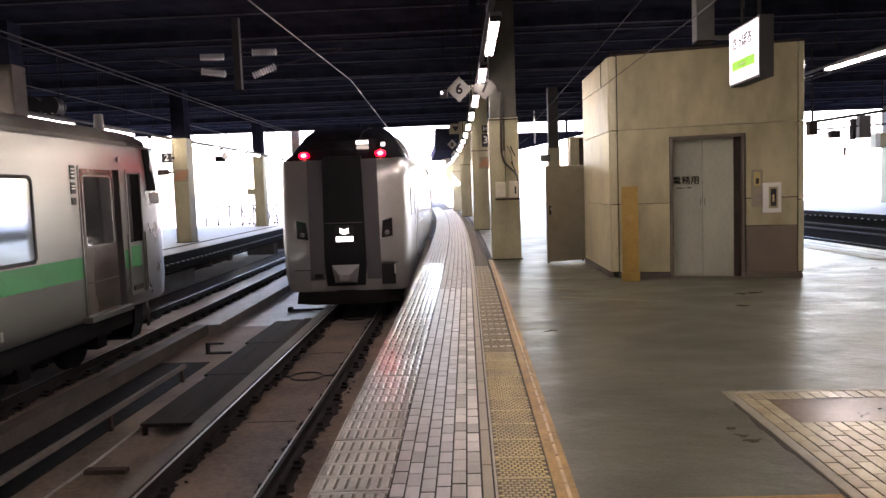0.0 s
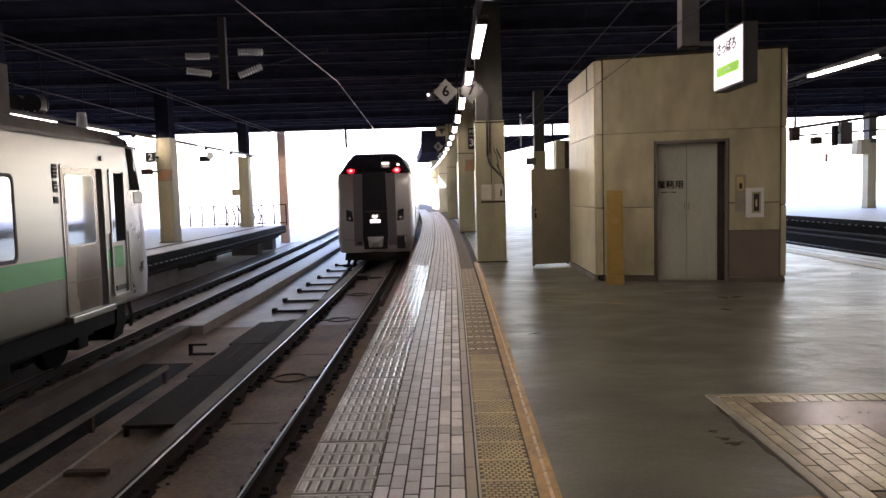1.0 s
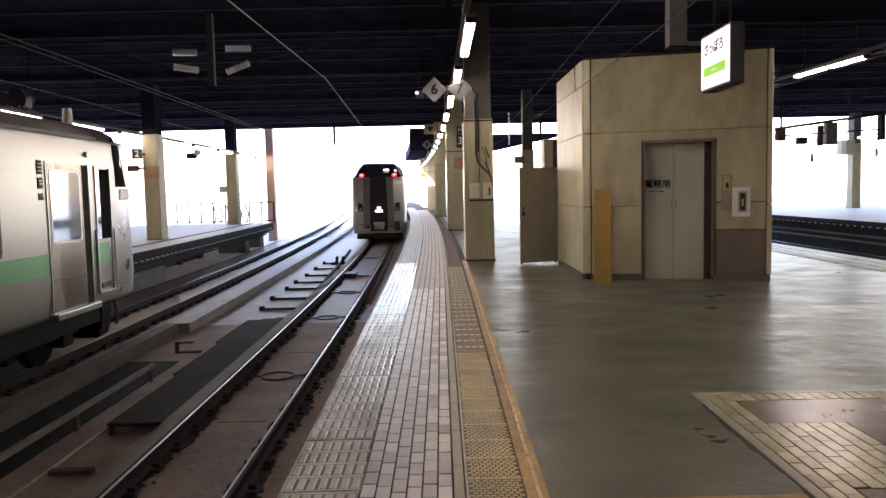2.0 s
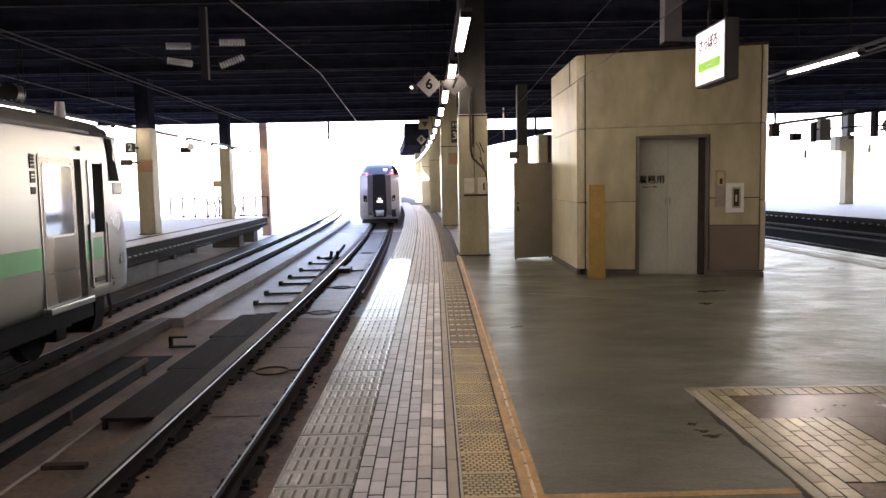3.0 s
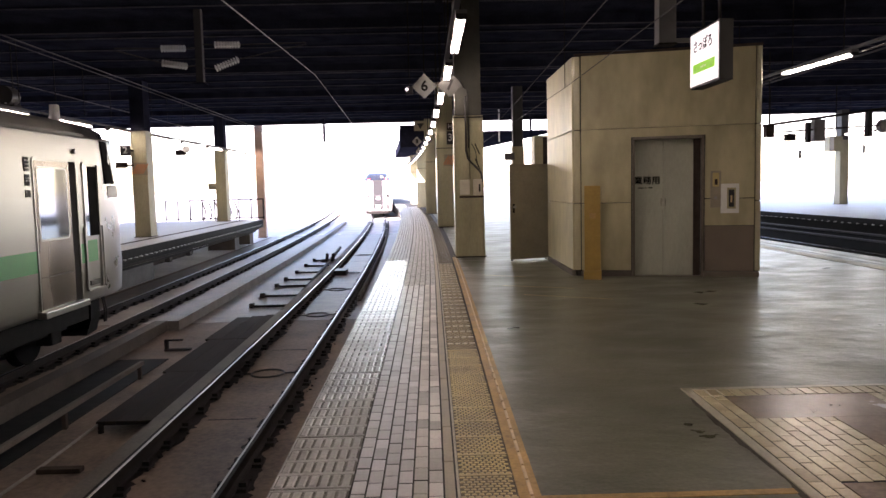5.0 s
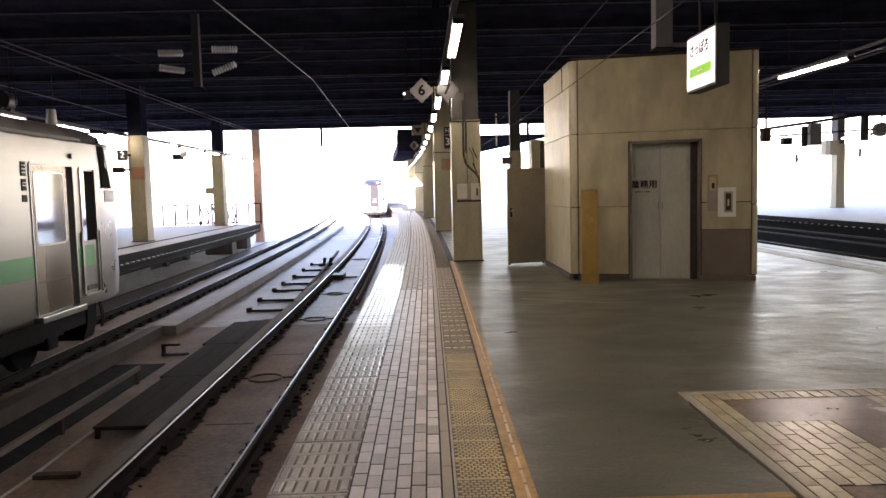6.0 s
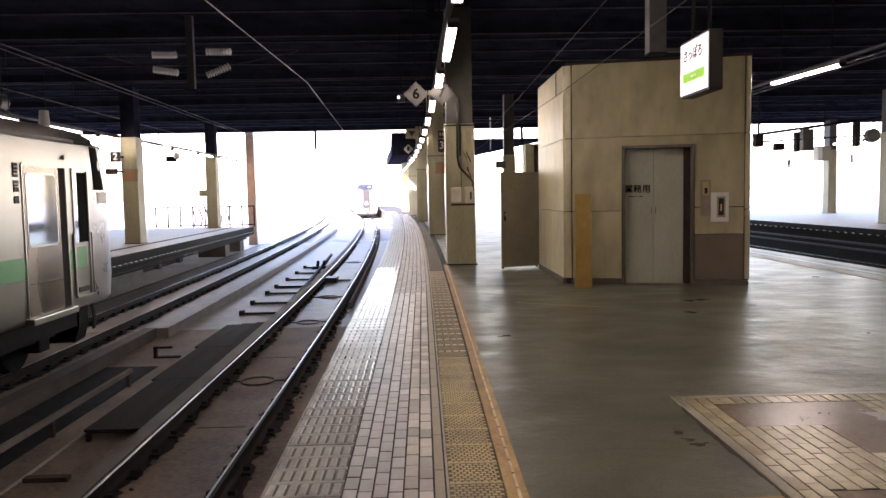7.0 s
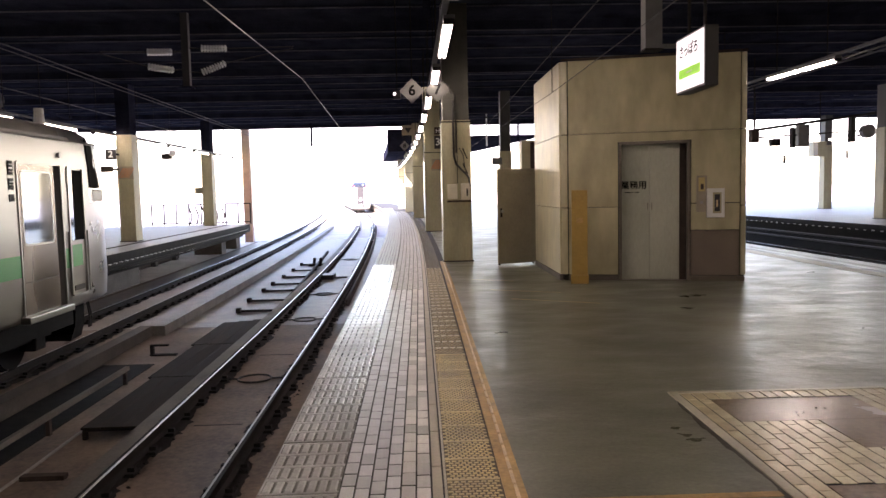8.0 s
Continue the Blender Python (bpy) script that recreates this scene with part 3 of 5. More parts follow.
lamp = lamp_fixture()
spots = []
for i in range(-11, 18):
    y = 9.6 + 3.65 * i
    x = edge(y) + 1.3 + 0.06 * max(0.0, 1 - abs(y - 9.6) / 8) if y > 0 else 0.44
    spots.append(pose(x, y, 3.68))
for i in range(-8, 8):
    spots.append(pose(-10.55, 17.4 + 3.65 * i, 3.66, 0, 0, 0.8))
for i in range(-9, 6):
    spots.append(pose(8.24, 14.2 + 4.9 * i, 3.88, 0, 0, 4))
for i in range(-3, 5):
    spots.append(pose(21.2, 20 + 4.9 * i, 3.7))
lamp.matrix_world = spots[0]
for m in spots[1:]:
    copy_thing(lamp, m)


def trunking(name, x, y0, y1, z, fn=None):
    bm = bmesh.new()
    if fn:
        ribbon(bm, rect(-0.04, 0.04, z, z + 0.05), fn, steps(y0, y1, 12))
    else:
        box(bm, x - 0.04, x + 0.04, y0, y1, z, z + 0.05)
    tagged(part(name, bm, PIPEGREY), "thin grey cable trunking above the lamps", "trunking", kind="structure")


trunking("cable_trunking", 0, 3, 74, 3.8, lambda y: edge(y) + 1.3)
trunking("cable_trunking", -10.55, -8, 41, 3.78)
trunking("cable_trunking", 8.25, -8, 40, 4.0)


# ---------------------------------------------------------------- signs
def name_sign():
    ob = base("station_sign", pose(3.3, 8.37, 2.67), "hanging lit station name sign, white with a green band", "sign")
    boxpart("case", (0.01, 0.17, 0, 0.9, 0, 0.68), HEADGREY, ob, "grey metal sign case", bevel=0.008)
    boxpart("face", (-0.004, 0.01, 0.02, 0.88, 0.03, 0.65), SIGNGLOW, ob, "glowing white face")
    boxpart("green_band", (-0.008, -0.004, 0.1, 0.78, 0.17, 0.28), SIGNGREEN, ob, "lime green band")
    word("lettering", "さっぽろ", 0.155, INK, ob, pose(-0.008, 0.47, 0.48, 90, 0, -90))
    bm = bmesh.new()
    for y0, y1 in ((0.36, 0.42), (0.44, 0.52)):
        box(bm, -0.011, -0.008, y0, y1, 0.215, 0.235)
    part("small_print", bm, WHITE, ob)
    for y in (0.2, 0.7):
        bm = bmesh.new()
        tube(bm, (0.09, y, 0.68), (0.09, y, 2.9), 0.02)
        part("hanger", bm, DARKSTEEL, ob)
    return ob


name_sign()
ob = base("hanging_post", pose(3.36, 10.4, 3.45), "grey hanging steel post with a cross arm", "post")
boxpart("post", (-0.13, 0.11, -0.11, 0.11, 0, 2.1), PLATEGREY, ob, bevel=0.01)
boxpart("cross_arm", (0.11, 0.5, -0.04, 0.04, 0.02, 0.07), PLATEGREY, ob)
boxpart("end_plate", (-0.14, 0.12, -0.12, 0.12, -0.02, 0.0), DARKSTEEL, ob)


def diamond(text, x, y, z, half=0.255, plate=None):
    ob = base("car_stop_sign", pose(x, y, z), "hanging grey diamond car-stop sign with a black number", "sign", "car-stop signs")
    boxpart("plate", (-half * 0.707, half * 0.707, -0.012, 0.012, -half * 0.707, half * 0.707), plate or PLATEGREY, ob, bevel=0.004, m=pose(0, 0, 0, 0, 45, 0))
    word("number", text, half * 1.1, INK, ob, pose(0, -0.015, 0, 90, 0, 0), bold=0.03)
    bm = bmesh.new()
    tube(bm, (0, 0.02, half * 0.9), (0, 0.02, 5.87 - z if y < ROOF_END else 4.7 - z), 0.012, 6)
    part("hanger", bm, DARKSTEEL, ob)
    return ob


diamond("6", -0.04, 15.0, 3.56)
diamond("7", 0.47, 15.0, 3.57, plate=HEADGREY)
diamond("8", -0.55, 38.0, 3.9, plate=CONCRETE)
diamond("9", 0.0, 38.0, 3.95, plate=CONCRETE)
ob = base("signal_lamp", pose(-0.37, 15.0, 3.5), "small black signal lamp with a white light", "signal lamp")
boxpart("case", (-0.05, 0.1, -0.04, 0.08, -0.1, 0.06), BLACK, ob, bevel=0.01)
bm = bmesh.new()
bmesh.ops.create_icosphere(bm, subdivisions=2, radius=0.028, matrix=Matrix.Translation((-0.02, -0.05, 0.0)))
part("lens", bm, LEDWHITE, ob)
bm = bmesh.new()
tube(bm, (0.03, 0.02, 0.06), (0.03, 0.02, 1.9), 0.012, 6)
part("hanger", bm, DARKSTEEL, ob)


def plate_sign(name, text, x, y, z, w, h, back, ink, label, size, arm=0.0):
    ob = base(name, pose(x, y, z), label, "sign")
    boxpart("board", (-w / 2, w / 2, -0.015, 0.015, -h / 2, h / 2), back, ob, bevel=0.004)
    if arm:
        boxpart("bracket", (min(0, arm), max(0.06, arm), 0.01, 0.3, -0.03, 0.03), DARKSTEEL, ob)
    if text:
        word("number", text, size, ink, ob, pose(0, -0.018, 0, 90, 0, 0))
    return ob


plate_sign("column_sign", "3", 0.86, 28.16, 3.4, 0.27, 0.5, BLACK, WHITE, "black plate with a white number on the column", 0.38)
plate_sign("column_sign", "H", 0.86, 28.16, 3.82, 0.25, 0.28, RUST, WHITE, "small brown plate with a pale letter", 0.22)
plate_sign("column_sign", "2", -10.58, 26.1, 3.06, 0.36, 0.36, BLACK, WHITE, "black plate with a white number by the column", 0.32, 0.2)
plate_sign("column_sign", "", -10.72, 26.05, 2.55, 0.42, 0.2, RUST, WHITE, "small brown notice board by the column", 0.2, 0.3)
s = plate_sign("hatched_sign", "", -10.15, 26.27, 2.42, 0.5, 0.44, BAND, WHITE, "orange and cream hatched warning plate", 0.2)
bm = bmesh.new()
for i in range(5):
    box(bm, -0.018, 0.018, -0.02, -0.016, -0.2, 0.2, 0, pose(-0.17 + 0.085 * i, 0, 0, 0, 32, 0))
part("stripe", bm, HATCHRED, s)
s = plate_sign("hatched_sign", "", 0.86, 28.17, 2.55, 0.5, 0.44, BAND, WHITE, "orange and cream hatched warning plate", 0.2)
bm = bmesh.new()
for i in range(5):
    box(bm, -0.018, 0.018, -0.02, -0.016, -0.2, 0.2, 0, pose(-0.17 + 0.085 * i, 0, 0, 0, 32, 0))
part("stripe", bm, HATCHRED, s)
s = plate_sign("arrow_sign", "", -0.28, 30.0, 4.02, 0.5, 0.4, BAND, BLACK, "cream plate with a dark downward arrow", 0.2)
bm = bmesh.new()
prism(bm, [(-0.15, 0.1), (0.15, 0.1), (0, -0.12)], -0.022, -0.017)
part("arrow", bm, BLACK, s)
bm = bmesh.new()
tube(bm, (0, 0.02, 0.2), (0, 0.02, 1.4), 0.015, 6)
part("hanger", bm, DARKSTEEL, s)
for x, y, z in ((-12.6, 38, 3.6), (-12.9, 60, 4.0)):
    if y < 44:
        s = plate_sign("notice_box", "", x, y, z, 0.55, 0.28, DARKSTEEL, WHITE, "small dark hanging notice box", 0.2)
        bm = bmesh.new()
        tube(bm, (0, 0.02, 0.14), (0, 0.02, 2.3), 0.012, 6)
        part("hanger", bm, DARKSTEEL, s)
plate_sign("column_box", "", -11.35, 38.9, 1.85, 0.4, 0.32, CREAM_COL, WHITE, "small cream box on the column", 0.2)


# fittings round the slim column
plate_sign("column_box", "", 3.28, 29.72, 2.7, 0.4, 0.28, PLATEGREY, WHITE, "small grey box on the slim column", 0.2, 0.2)
ob = base("downpipe", pose(3.87, 40.0, 3.92), "thin pale pipe hanging from the roof", "pipe")
bm = bmesh.new()
tube(bm, (0, 0, 0), (0, 0, 1.75), 0.04, 8)
part("pipe", bm, WHITE, ob)
boxpart("clamp", (-0.07, 0.07, -0.07, 0.07, 1.5, 1.58), DARKSTEEL, ob)


# fittings on the near column
ob = base("column_fittings", pose(0.92, 15.87, 0), "grey conduit and switch boxes on the cream column", "conduit")
bm = bmesh.new()
pts = [(-0.1, -0.01, 3.45), (-0.1, -0.01, 2.3), (-0.06, -0.015, 2.12), (0.05, -0.015, 2.0), (0.17, -0.015, 1.88), (0.22, -0.015, 1.8), (0.235, -0.01, 1.62)]
path_tube(bm, pts, 0.022, 8)
path_tube(bm, [(-0.05, -0.01, 3.6), (-0.05, -0.01, 2.35)], 0.014, 6)
path_tube(bm, [(0.02, 0.0, 2.45), (0.1, 0.0, 2.3), (0.14, 0.0, 2.0)], 0.009, 6)
path_tube(bm, [(-0.42, -0.3, 3.82), (-0.3, -0.2, 3.84), (-0.2, -0.1, 3.76), (-0.12, -0.02, 3.6)], 0.012, 6)
part("conduit", bm, HEADGREY, ob, smooth=True)
boxpart("switch_box", (0.04, 0.22, -0.12, 0.0, 1.34, 1.69), CREAMBOX, ob, "cream switch box", bevel=0.01)
boxpart("slot", (0.15, 0.185, -0.125, -0.12, 1.42, 1.58), BLACK, ob)
boxpart("junction_box", (-0.25, -0.04, -0.06, 0.0, 1.36, 1.68), CREAMBOX, ob, "cream junction box", bevel=0.01)
boxpart("seam", (-0.26, 0.26, 0.012, 0.034, 1.29, 1.33), RUST, ob, "dark rusty seam")
boxpart("joint_strip", (-0.032, -0.02, 0.006, 0.034, 1.7, 3.02), DARKSTEEL, ob, "dark upright joint")
for z in (2.42, 2.1):
    bm = bmesh.new()
    path_tube(bm, [(0.1, 0.03, z + 0.02), (0.1, -0.02, z), (0.15, -0.025, z - 0.12), (0.19, -0.02, z - 0.2)], 0.012, 6)
    part("hook", bm, DARKSTEEL, ob, "bent dark cable hook")


# ---------------------------------------------------------------- overhead line
def overhead():
    ob = base("contact_wire", None, "bare overhead wire running above the track", "overhead wire", kind="structure")
    bm = bmesh.new()
    path_tube(bm, [(-2.55, -6, 3.7), (-2.5, 9.1, 3.89), (-2.5, 16.9, 4.12), (-2.55, 25.5, 3.75), (-3.0, 40, 3.85), (track_1(70), 70, 3.95)], 0.009, 6)
    part("wire", bm, WIRE, ob)
    for pts, r in (([(2.9, -4, 4.62), (3.06, 12.2, 4.6), (3.28, 25.8, 4.6), (3.6, 43, 4.75)], 0.012),
                   ([(2.28, -4, 3.1), (2.24, 6.2, 3.1), (2.2, 11.8, 3.06), (2.1, 21, 3.1), (2.0, 43, 3.3)], 0.008)):
        bm = bmesh.new()
        path_tube(bm, pts, r * 0.7, 6)
        part("wire", bm, PIPEGREY, ob)
    bm = bmesh.new()
    tube(bm, (2.2, 11.8, 3.06), (2.2, 11.8, 5.86), 0.007, 6)
    part("wire_drop", bm, DARKSTEEL, ob)
    # insulator hanger between the tracks
    h = base("insulator_hanger", pose(-5.1, 17.0, 4.0), "dark hanging post with four ribbed white insulators", "insulator hanger")
    boxpart("post", (-0.08, 0.08, -0.08, 0.08, 0, 1.64), PIPEGREY, h, bevel=0.01)
    boxpart("foot", (-0.14, 0.14, -0.14, 0.14, -0.03, 0.0), SOOT_SHADE, h)
    for (x0, z0), (x1, z1) in (((-0.86, 0.79), (-0.3, 0.78)), ((-0.85, 0.47), (-0.28, 0.38)), ((0.34, 0.85), (0.92, 0.84)), ((0.34, 0.32), (0.88, 0.52))):
        bm = bmesh.new()
        a, b = Vector((x0, 0, z0)), Vector((x1, 0, z1))
        tube(bm, a, b, 0.03, 8)
        for i in range(9):
            c = a.lerp(b, (i + 0.5) / 9)
            d = (b - a).normalized() * 0.014
            tube(bm, c - d, c + d, 0.085, 12, 0.06)
        part("insulator", bm, PORCELAIN, h, "ribbed white porcelain insulator", smooth=False)
        bm = bmesh.new()
        out = Vector((-1.9 if x0 < 0 else 2.4, 0, (z0 if x0 < 0 else z1) + (0.02 if z0 > 0.6 else 0.3)))
        path_tube(bm, [out, a, b, (0, 0, z1 + 0.02)] if x0 < 0 else [(0, 0, z0 + 0.02), a, b, out], 0.014, 6)
        part("stay", bm, PIPEGREY, h)
    # pipes under the roof
    for x, z, r in ((-8.9, 5.0, 0.018), (-9.25, 5.02, 0.016), (-12.0, 4.9, 0.02), (8.9, 4.05, 0.02), (12.6, 5.0, 0.03)):
        bm = bmesh.new()
        tube(bm, (x, -6, z), (x - 0.4, 43.5, z), r, 8)
        tagged(part("roof_pipe", bm, PIPEGREY), "thin grey pipe under the roof", "pipe", "roof pipes", "structure")
    # long hangers before the exit
    for x, y in ((-6.0, 43.2), (6.0, 43.0), (0.23, 12.0)):
        bm = bmesh.new()
        box(bm, x - 0.06, x + 0.06, y - 0.1, y + 0.1, 4.3, 5.87)
        tagged(part("roof_hanger", bm, SOOT_SHADE), "short dark steel hanger under the roof edge", "hanger", "roof hangers", "structure")
    bm = bmesh.new()
    for z0, z1 in ((5.0, 4.86), (4.9, 4.6)):
        tube(bm, (-8.5, 47, z0), (-6.0, 43.2, z1), 0.02, 6)
    tagged(part("bracket_arm", bm, WIRE), "thin steel bracket arms of the overhead line", "bracket", kind="structure")


overhead()


# ---------------------------------------------------------------- trains
def loft(bm, rings, cap=True):
    made = [[bm.verts.new(p) for p in r] for r in rings]
    n = len(made[0])
    for ra, rb in zip(made[:-1], made[1:]):
        for i in range(n - 1):
            bm.faces.new((ra[i], rb[i], rb[i + 1], ra[i + 1]))
    if cap:
        bm.faces.new(made[0])
        bm.faces.new(made[-1][::-1])
    return made


def side_profile(k, low=0.45, hw=1.4, top=3.4):
    """Half widths by height of a coach's side, both sides, from the left foot round to the right foot, without the roof."""
    pts = [(0.93, low), (0.985, low + 0.4), (1.0, low + 1.1), (1.0, low + 1.7), (0.985, top - 0.45), (0.945, top)]
    left = [(-a * hw * k, z) for a, z in pts]
    return left, [(-x, z) for x, z in left][::-1]


def cab_profile(k, hw, shoulder, top, n=15):
    """A roof line with sloping shoulders and a broad, nearly flat crown."""
    out = []
    for i in range(n):
        x = -1 + 2 * i / (n - 1)
        z = min(1.0, (1 - abs(x)) / 0.36) ** 0.85 - 0.03 * abs(x)
        out.append((x * hw * 0.96 * k, shoulder + (top - shoulder) * max(0.0, z)))
    return out


def roof_profile(k, hw, shoulder, top, n=13, power=0.62):
    out = []
    for i in range(n):
        a = math.pi * (1 - i / (n - 1))
        x = math.cos(a)
        z = abs(math.sin(a)) ** power
        out.append((x * hw * 0.945 * k, shoulder + (top - shoulder) * z))
    return out


def wheelset(parent, y, r=0.43):
    for x in (-0.57, 0.57):
        bm = bmesh.new()
        tube(bm, (x - 0.06, y, r), (x + 0.06, y, r), r, 24)
        tube(bm, (x - math.copysign(0.085, x), y, r), (x - math.copysign(0.06, x), y, r), r + 0.03, 24)
        part("wheel", bm, UNDER, parent, "dark steel wheel", smooth=False)
    bm = bmesh.new()
    tube(bm, (-0.9, y, r), (0.9, y, r), 0.07, 10)
    part("axle", bm, UNDER, parent)


def bogie(parent, y):
    bm = bmesh.new()
    for x in (-0.95, 0.95):
        box(bm, x - 0.08, x + 0.08, y - 1.5, y + 1.5, 0.45, 0.62, 0.02)
        for dy in (-1.05, 1.05):
            box(bm, x - 0.13, x + 0.13, y + dy - 0.16, y + dy + 0.16, 0.3, 0.62, 0.03)
            tube(bm, (x, y + dy - 0.28, 0.5), (x, y + dy - 0.28, 0.8), 0.09, 10)
            tube(bm, (x, y + dy + 0.28, 0.5), (x, y + dy + 0.28, 0.8), 0.09, 10)
        tube(bm, (x, y, 0.55), (x, y, 0.95), 0.24, 14)
    box(bm, -0.95, 0.95, y - 0.25, y + 0.25, 0.5, 0.75)
    part("bogie_frame", bm, UNDER, parent, "black bogie frame", smooth=False)
    for dy in (-1.05, 1.05):
        wheelset(parent, y + dy)


def express_train():
    ob = base("express_train", None, "silver express train with a black gangway front and red tail lamps", "train")
    stations = [(0.0, 0.875, 3.36), (0.06, 0.925, 3.37), (0.16, 0.96, 3.39), (0.36, 0.985, 3.4), (0.8, 1.0, 3.4), (1.6, 1.0, 3.4), (20.0, 1.0, 3.4)]
    bm = bmesh.new()
    rings = []
    for y, k, top in stations:
        a, b = side_profile(k, 0.5, 1.44, top)
        rings.append([(x, y, z) for x, z in a + b])
    loft(bm, rings)
    part("body", bm, SILVERPAINT, ob, "silver-grey painted body", smooth=True)
    # cab dome and windscreen
    bm = bmesh.new()
    rings = []
    for y, k, top in ((0.1, 0.92, 3.40), (0.3, 0.955, 3.55), (0.6, 0.985, 3.82), (1.0, 1.0, 4.04), (1.5, 1.0, 4.18), (2.4, 0.99, 4.22)):
        rings.append([(x, y, z) for x, z in cab_profile(k, 1.44, 3.37, top)])
    loft(bm, rings)
    part("windscreen", bm, CABGLASS, ob, "black wrap-round windscreen", smooth=True)
    bm = bmesh.new()
    rings = []
    for y, top in ((2.4, 4.22), (3.4, 4.12), (4.0, 4.0), (20.0, 4.0)):
        rings.append([(x, y, z) for x, z in roof_profile(1.0, 1.4, 3.37, top)])
    loft(bm, rings)
    part("roof", bm, GREYPAINT, ob, "dark grey roof", smooth=True)
    # gangway front
    bm = bmesh.new()
    prism(bm, [(-0.42, 0.62), (0.42, 0.62), (0.46, 1.1), (0.42, 3.44), (-0.42, 3.44), (-0.46, 1.1)], -0.07, 0.1)
    gang = part("gangway_door", bm, GANGBLACK, ob, "black gangway door panel")
    boxpart("door_seam", (-0.4, 0.4, -0.078, -0.07, 1.99, 2.005), GREYPAINT, gang)
    boxpart("gangway_pane", (-0.33, 0.33, -0.078, -0.07, 2.1, 3.25), GANGBLACK, gang)
    for s in (-1, 1):
        bm = bmesh.new()
        prism(bm, [(s * 0.46, 0.75), (s * 0.78, 0.75), (s * 0.76, 3.37), (s * 0.43, 3.37)], -0.035, 0.1)
        part("side_strip", bm, GREYPAINT, ob, "violet-grey strip beside the gangway")
        bm = bmesh.new()
        prism(bm, [(s * 0.84, 2.02), (s * 1.05, 2.08), (s * 1.05, 1.68), (s * 0.8, 1.64)], -0.012, 0.12)
        hl = part("headlamp", bm, CABGLASS, ob, "dark tapering headlamp")
        bm = bmesh.new()
        bmesh.ops.create_icosphere(bm, subdivisions=2, radius=0.055, matrix=Matrix.Translation((s * 0.93, -0.01, 1.76)))
        part("lens", bm, GREYSTEEL, hl, smooth=True)
        bm = bmesh.new()
        bmesh.ops.create_uvsphere(bm, u_segments=14, v_segments=8, radius=1, matrix=pose(s * 0.84, 0.17, 3.49) @ Matrix.Diagonal((0.12, 0.06, 0.075, 1)))
        tl_lens = part("lamp_ring", bm, REDLAMP, ob, "glowing red tail lamp", smooth=True)
        bm = bmesh.new()
        bmesh.ops.create_uvsphere(bm, u_segments=12, v_segments=8, radius=1, matrix=pose(s * 0.84, 0.115, 3.49) @ Matrix.Diagonal((0.06, 0.02, 0.04, 1)))
        part("lamp_core", bm, REDCORE, tl_lens, smooth=True)
    # lit display, drawn as bars
    lit = boxpart("display", (-0.2, 0.21, -0.079, -0.07, 1.56, 1.94), BLACK, ob, "small lit display")
    bm = bmesh.new()
    for i in range(3):
        prism(bm, [(-0.1, 1.86 - 0.04 * i), (0, 1.82 - 0.04 * i), (0.1, 1.86 - 0.04 * i), (0.1, 1.885 - 0.04 * i), (0, 1.845 - 0.04 * i), (-0.1, 1.885 - 0.04 * i)], -0.085, -0.079)
    part("emblem", bm, CABLAMP, lit, "pale lit emblem")
    for x0, x1 in ((-0.18, -0.07), (-0.055, 0.04), (0.055, 0.19)):
        boxpart("bar", (x0, x1, -0.085, -0.079, 1.59, 1.7), LEDWHITE, lit)
    # coupler cover
    bm = bmesh.new()
    v = [bm.verts.new(p) for p in ((-0.3, -0.075, 1.08), (0.3, -0.075, 1.08), (0.24, -0.075, 0.68), (-0.24, -0.075, 0.68),
                                   (-0.12, -0.3, 0.88), (0.12, -0.3, 0.88), (0.1, -0.3, 0.74), (-0.1, -0.3, 0.74))]
    for f in ((0, 1, 5, 4), (1, 2, 6, 5), (2, 3, 7, 6), (3, 0, 4, 7), (4, 5, 6, 7)):
        bm.faces.new([v[i] for i in f])
    part("coupler_cover", bm, SILVERPAINT, ob, "silver wedge-shaped coupler cover")
    boxpart("jumper_socket", (-0.68, -0.5, -0.1, 0.02, 0.8, 0.9), BLACK, ob)
    boxpart("jumper_recess", (0.78, 1.08, -0.012, 0.2, 0.62, 1.08), BLACK, ob, "black jumper recess")
    boxpart("grab_rail", (1.06, 1.09, -0.05, -0.01, 0.85, 1.05), WHITE, ob)
    boxpart("front_panel", (-0.78, -0.5, -0.03, 0.05, 0.55, 0.95), SILVERPAINT, ob)
    boxpart("panel_seam", (-1.15, -0.78, -0.006, 0.05, 0.97, 0.985), DARKSTEEL, ob)
    boxpart("panel_seam", (0.47, 1.15, -0.006, 0.05, 1.09, 1.105), DARKSTEEL, ob)
    # skirt and plough
    bm = bmesh.new()
    rings = []
    for z, hw, y in ((0.52, 1.16, -0.01), (0.36, 1.19, -0.05), (0.22, 1.2, -0.1)):
        rings.append([(-hw, 0.5, z), (-hw * 0.95, y + 0.22, z), (-hw * 0.6, y + 0.04, z), (0, y, z), (hw * 0.6, y + 0.04, z), (hw * 0.95, y + 0.22, z), (hw, 0.5, z)])
    loft(bm, rings)
    part("skirt", bm, DARKSTEEL, ob, "dark snow-plough skirt", smooth=True)
    # cab lights
    boxpart("cab_light", (0.28, 0.55, 0.42, 0.47, 3.72, 3.8), CABLAMP, ob, "pale cab light behind the glass")
    boxpart("side_marker", (0.84, 0.93, 0.36, 0.4, 3.66, 3.74), CABLAMP, ob)
    coach_sides(ob, 1.6, 20)
    boxpart("underframe", (-1.2, 1.2, 0.8, 19.8, 0.3, 0.6), UNDER, ob)
    bogie(ob, 3.2)
    bogie(ob, 17.0)
    bm = bmesh.new()
    box(bm, -0.6, 0.6, 5.5, 8.5, 3.95, 4.2, 0.04)
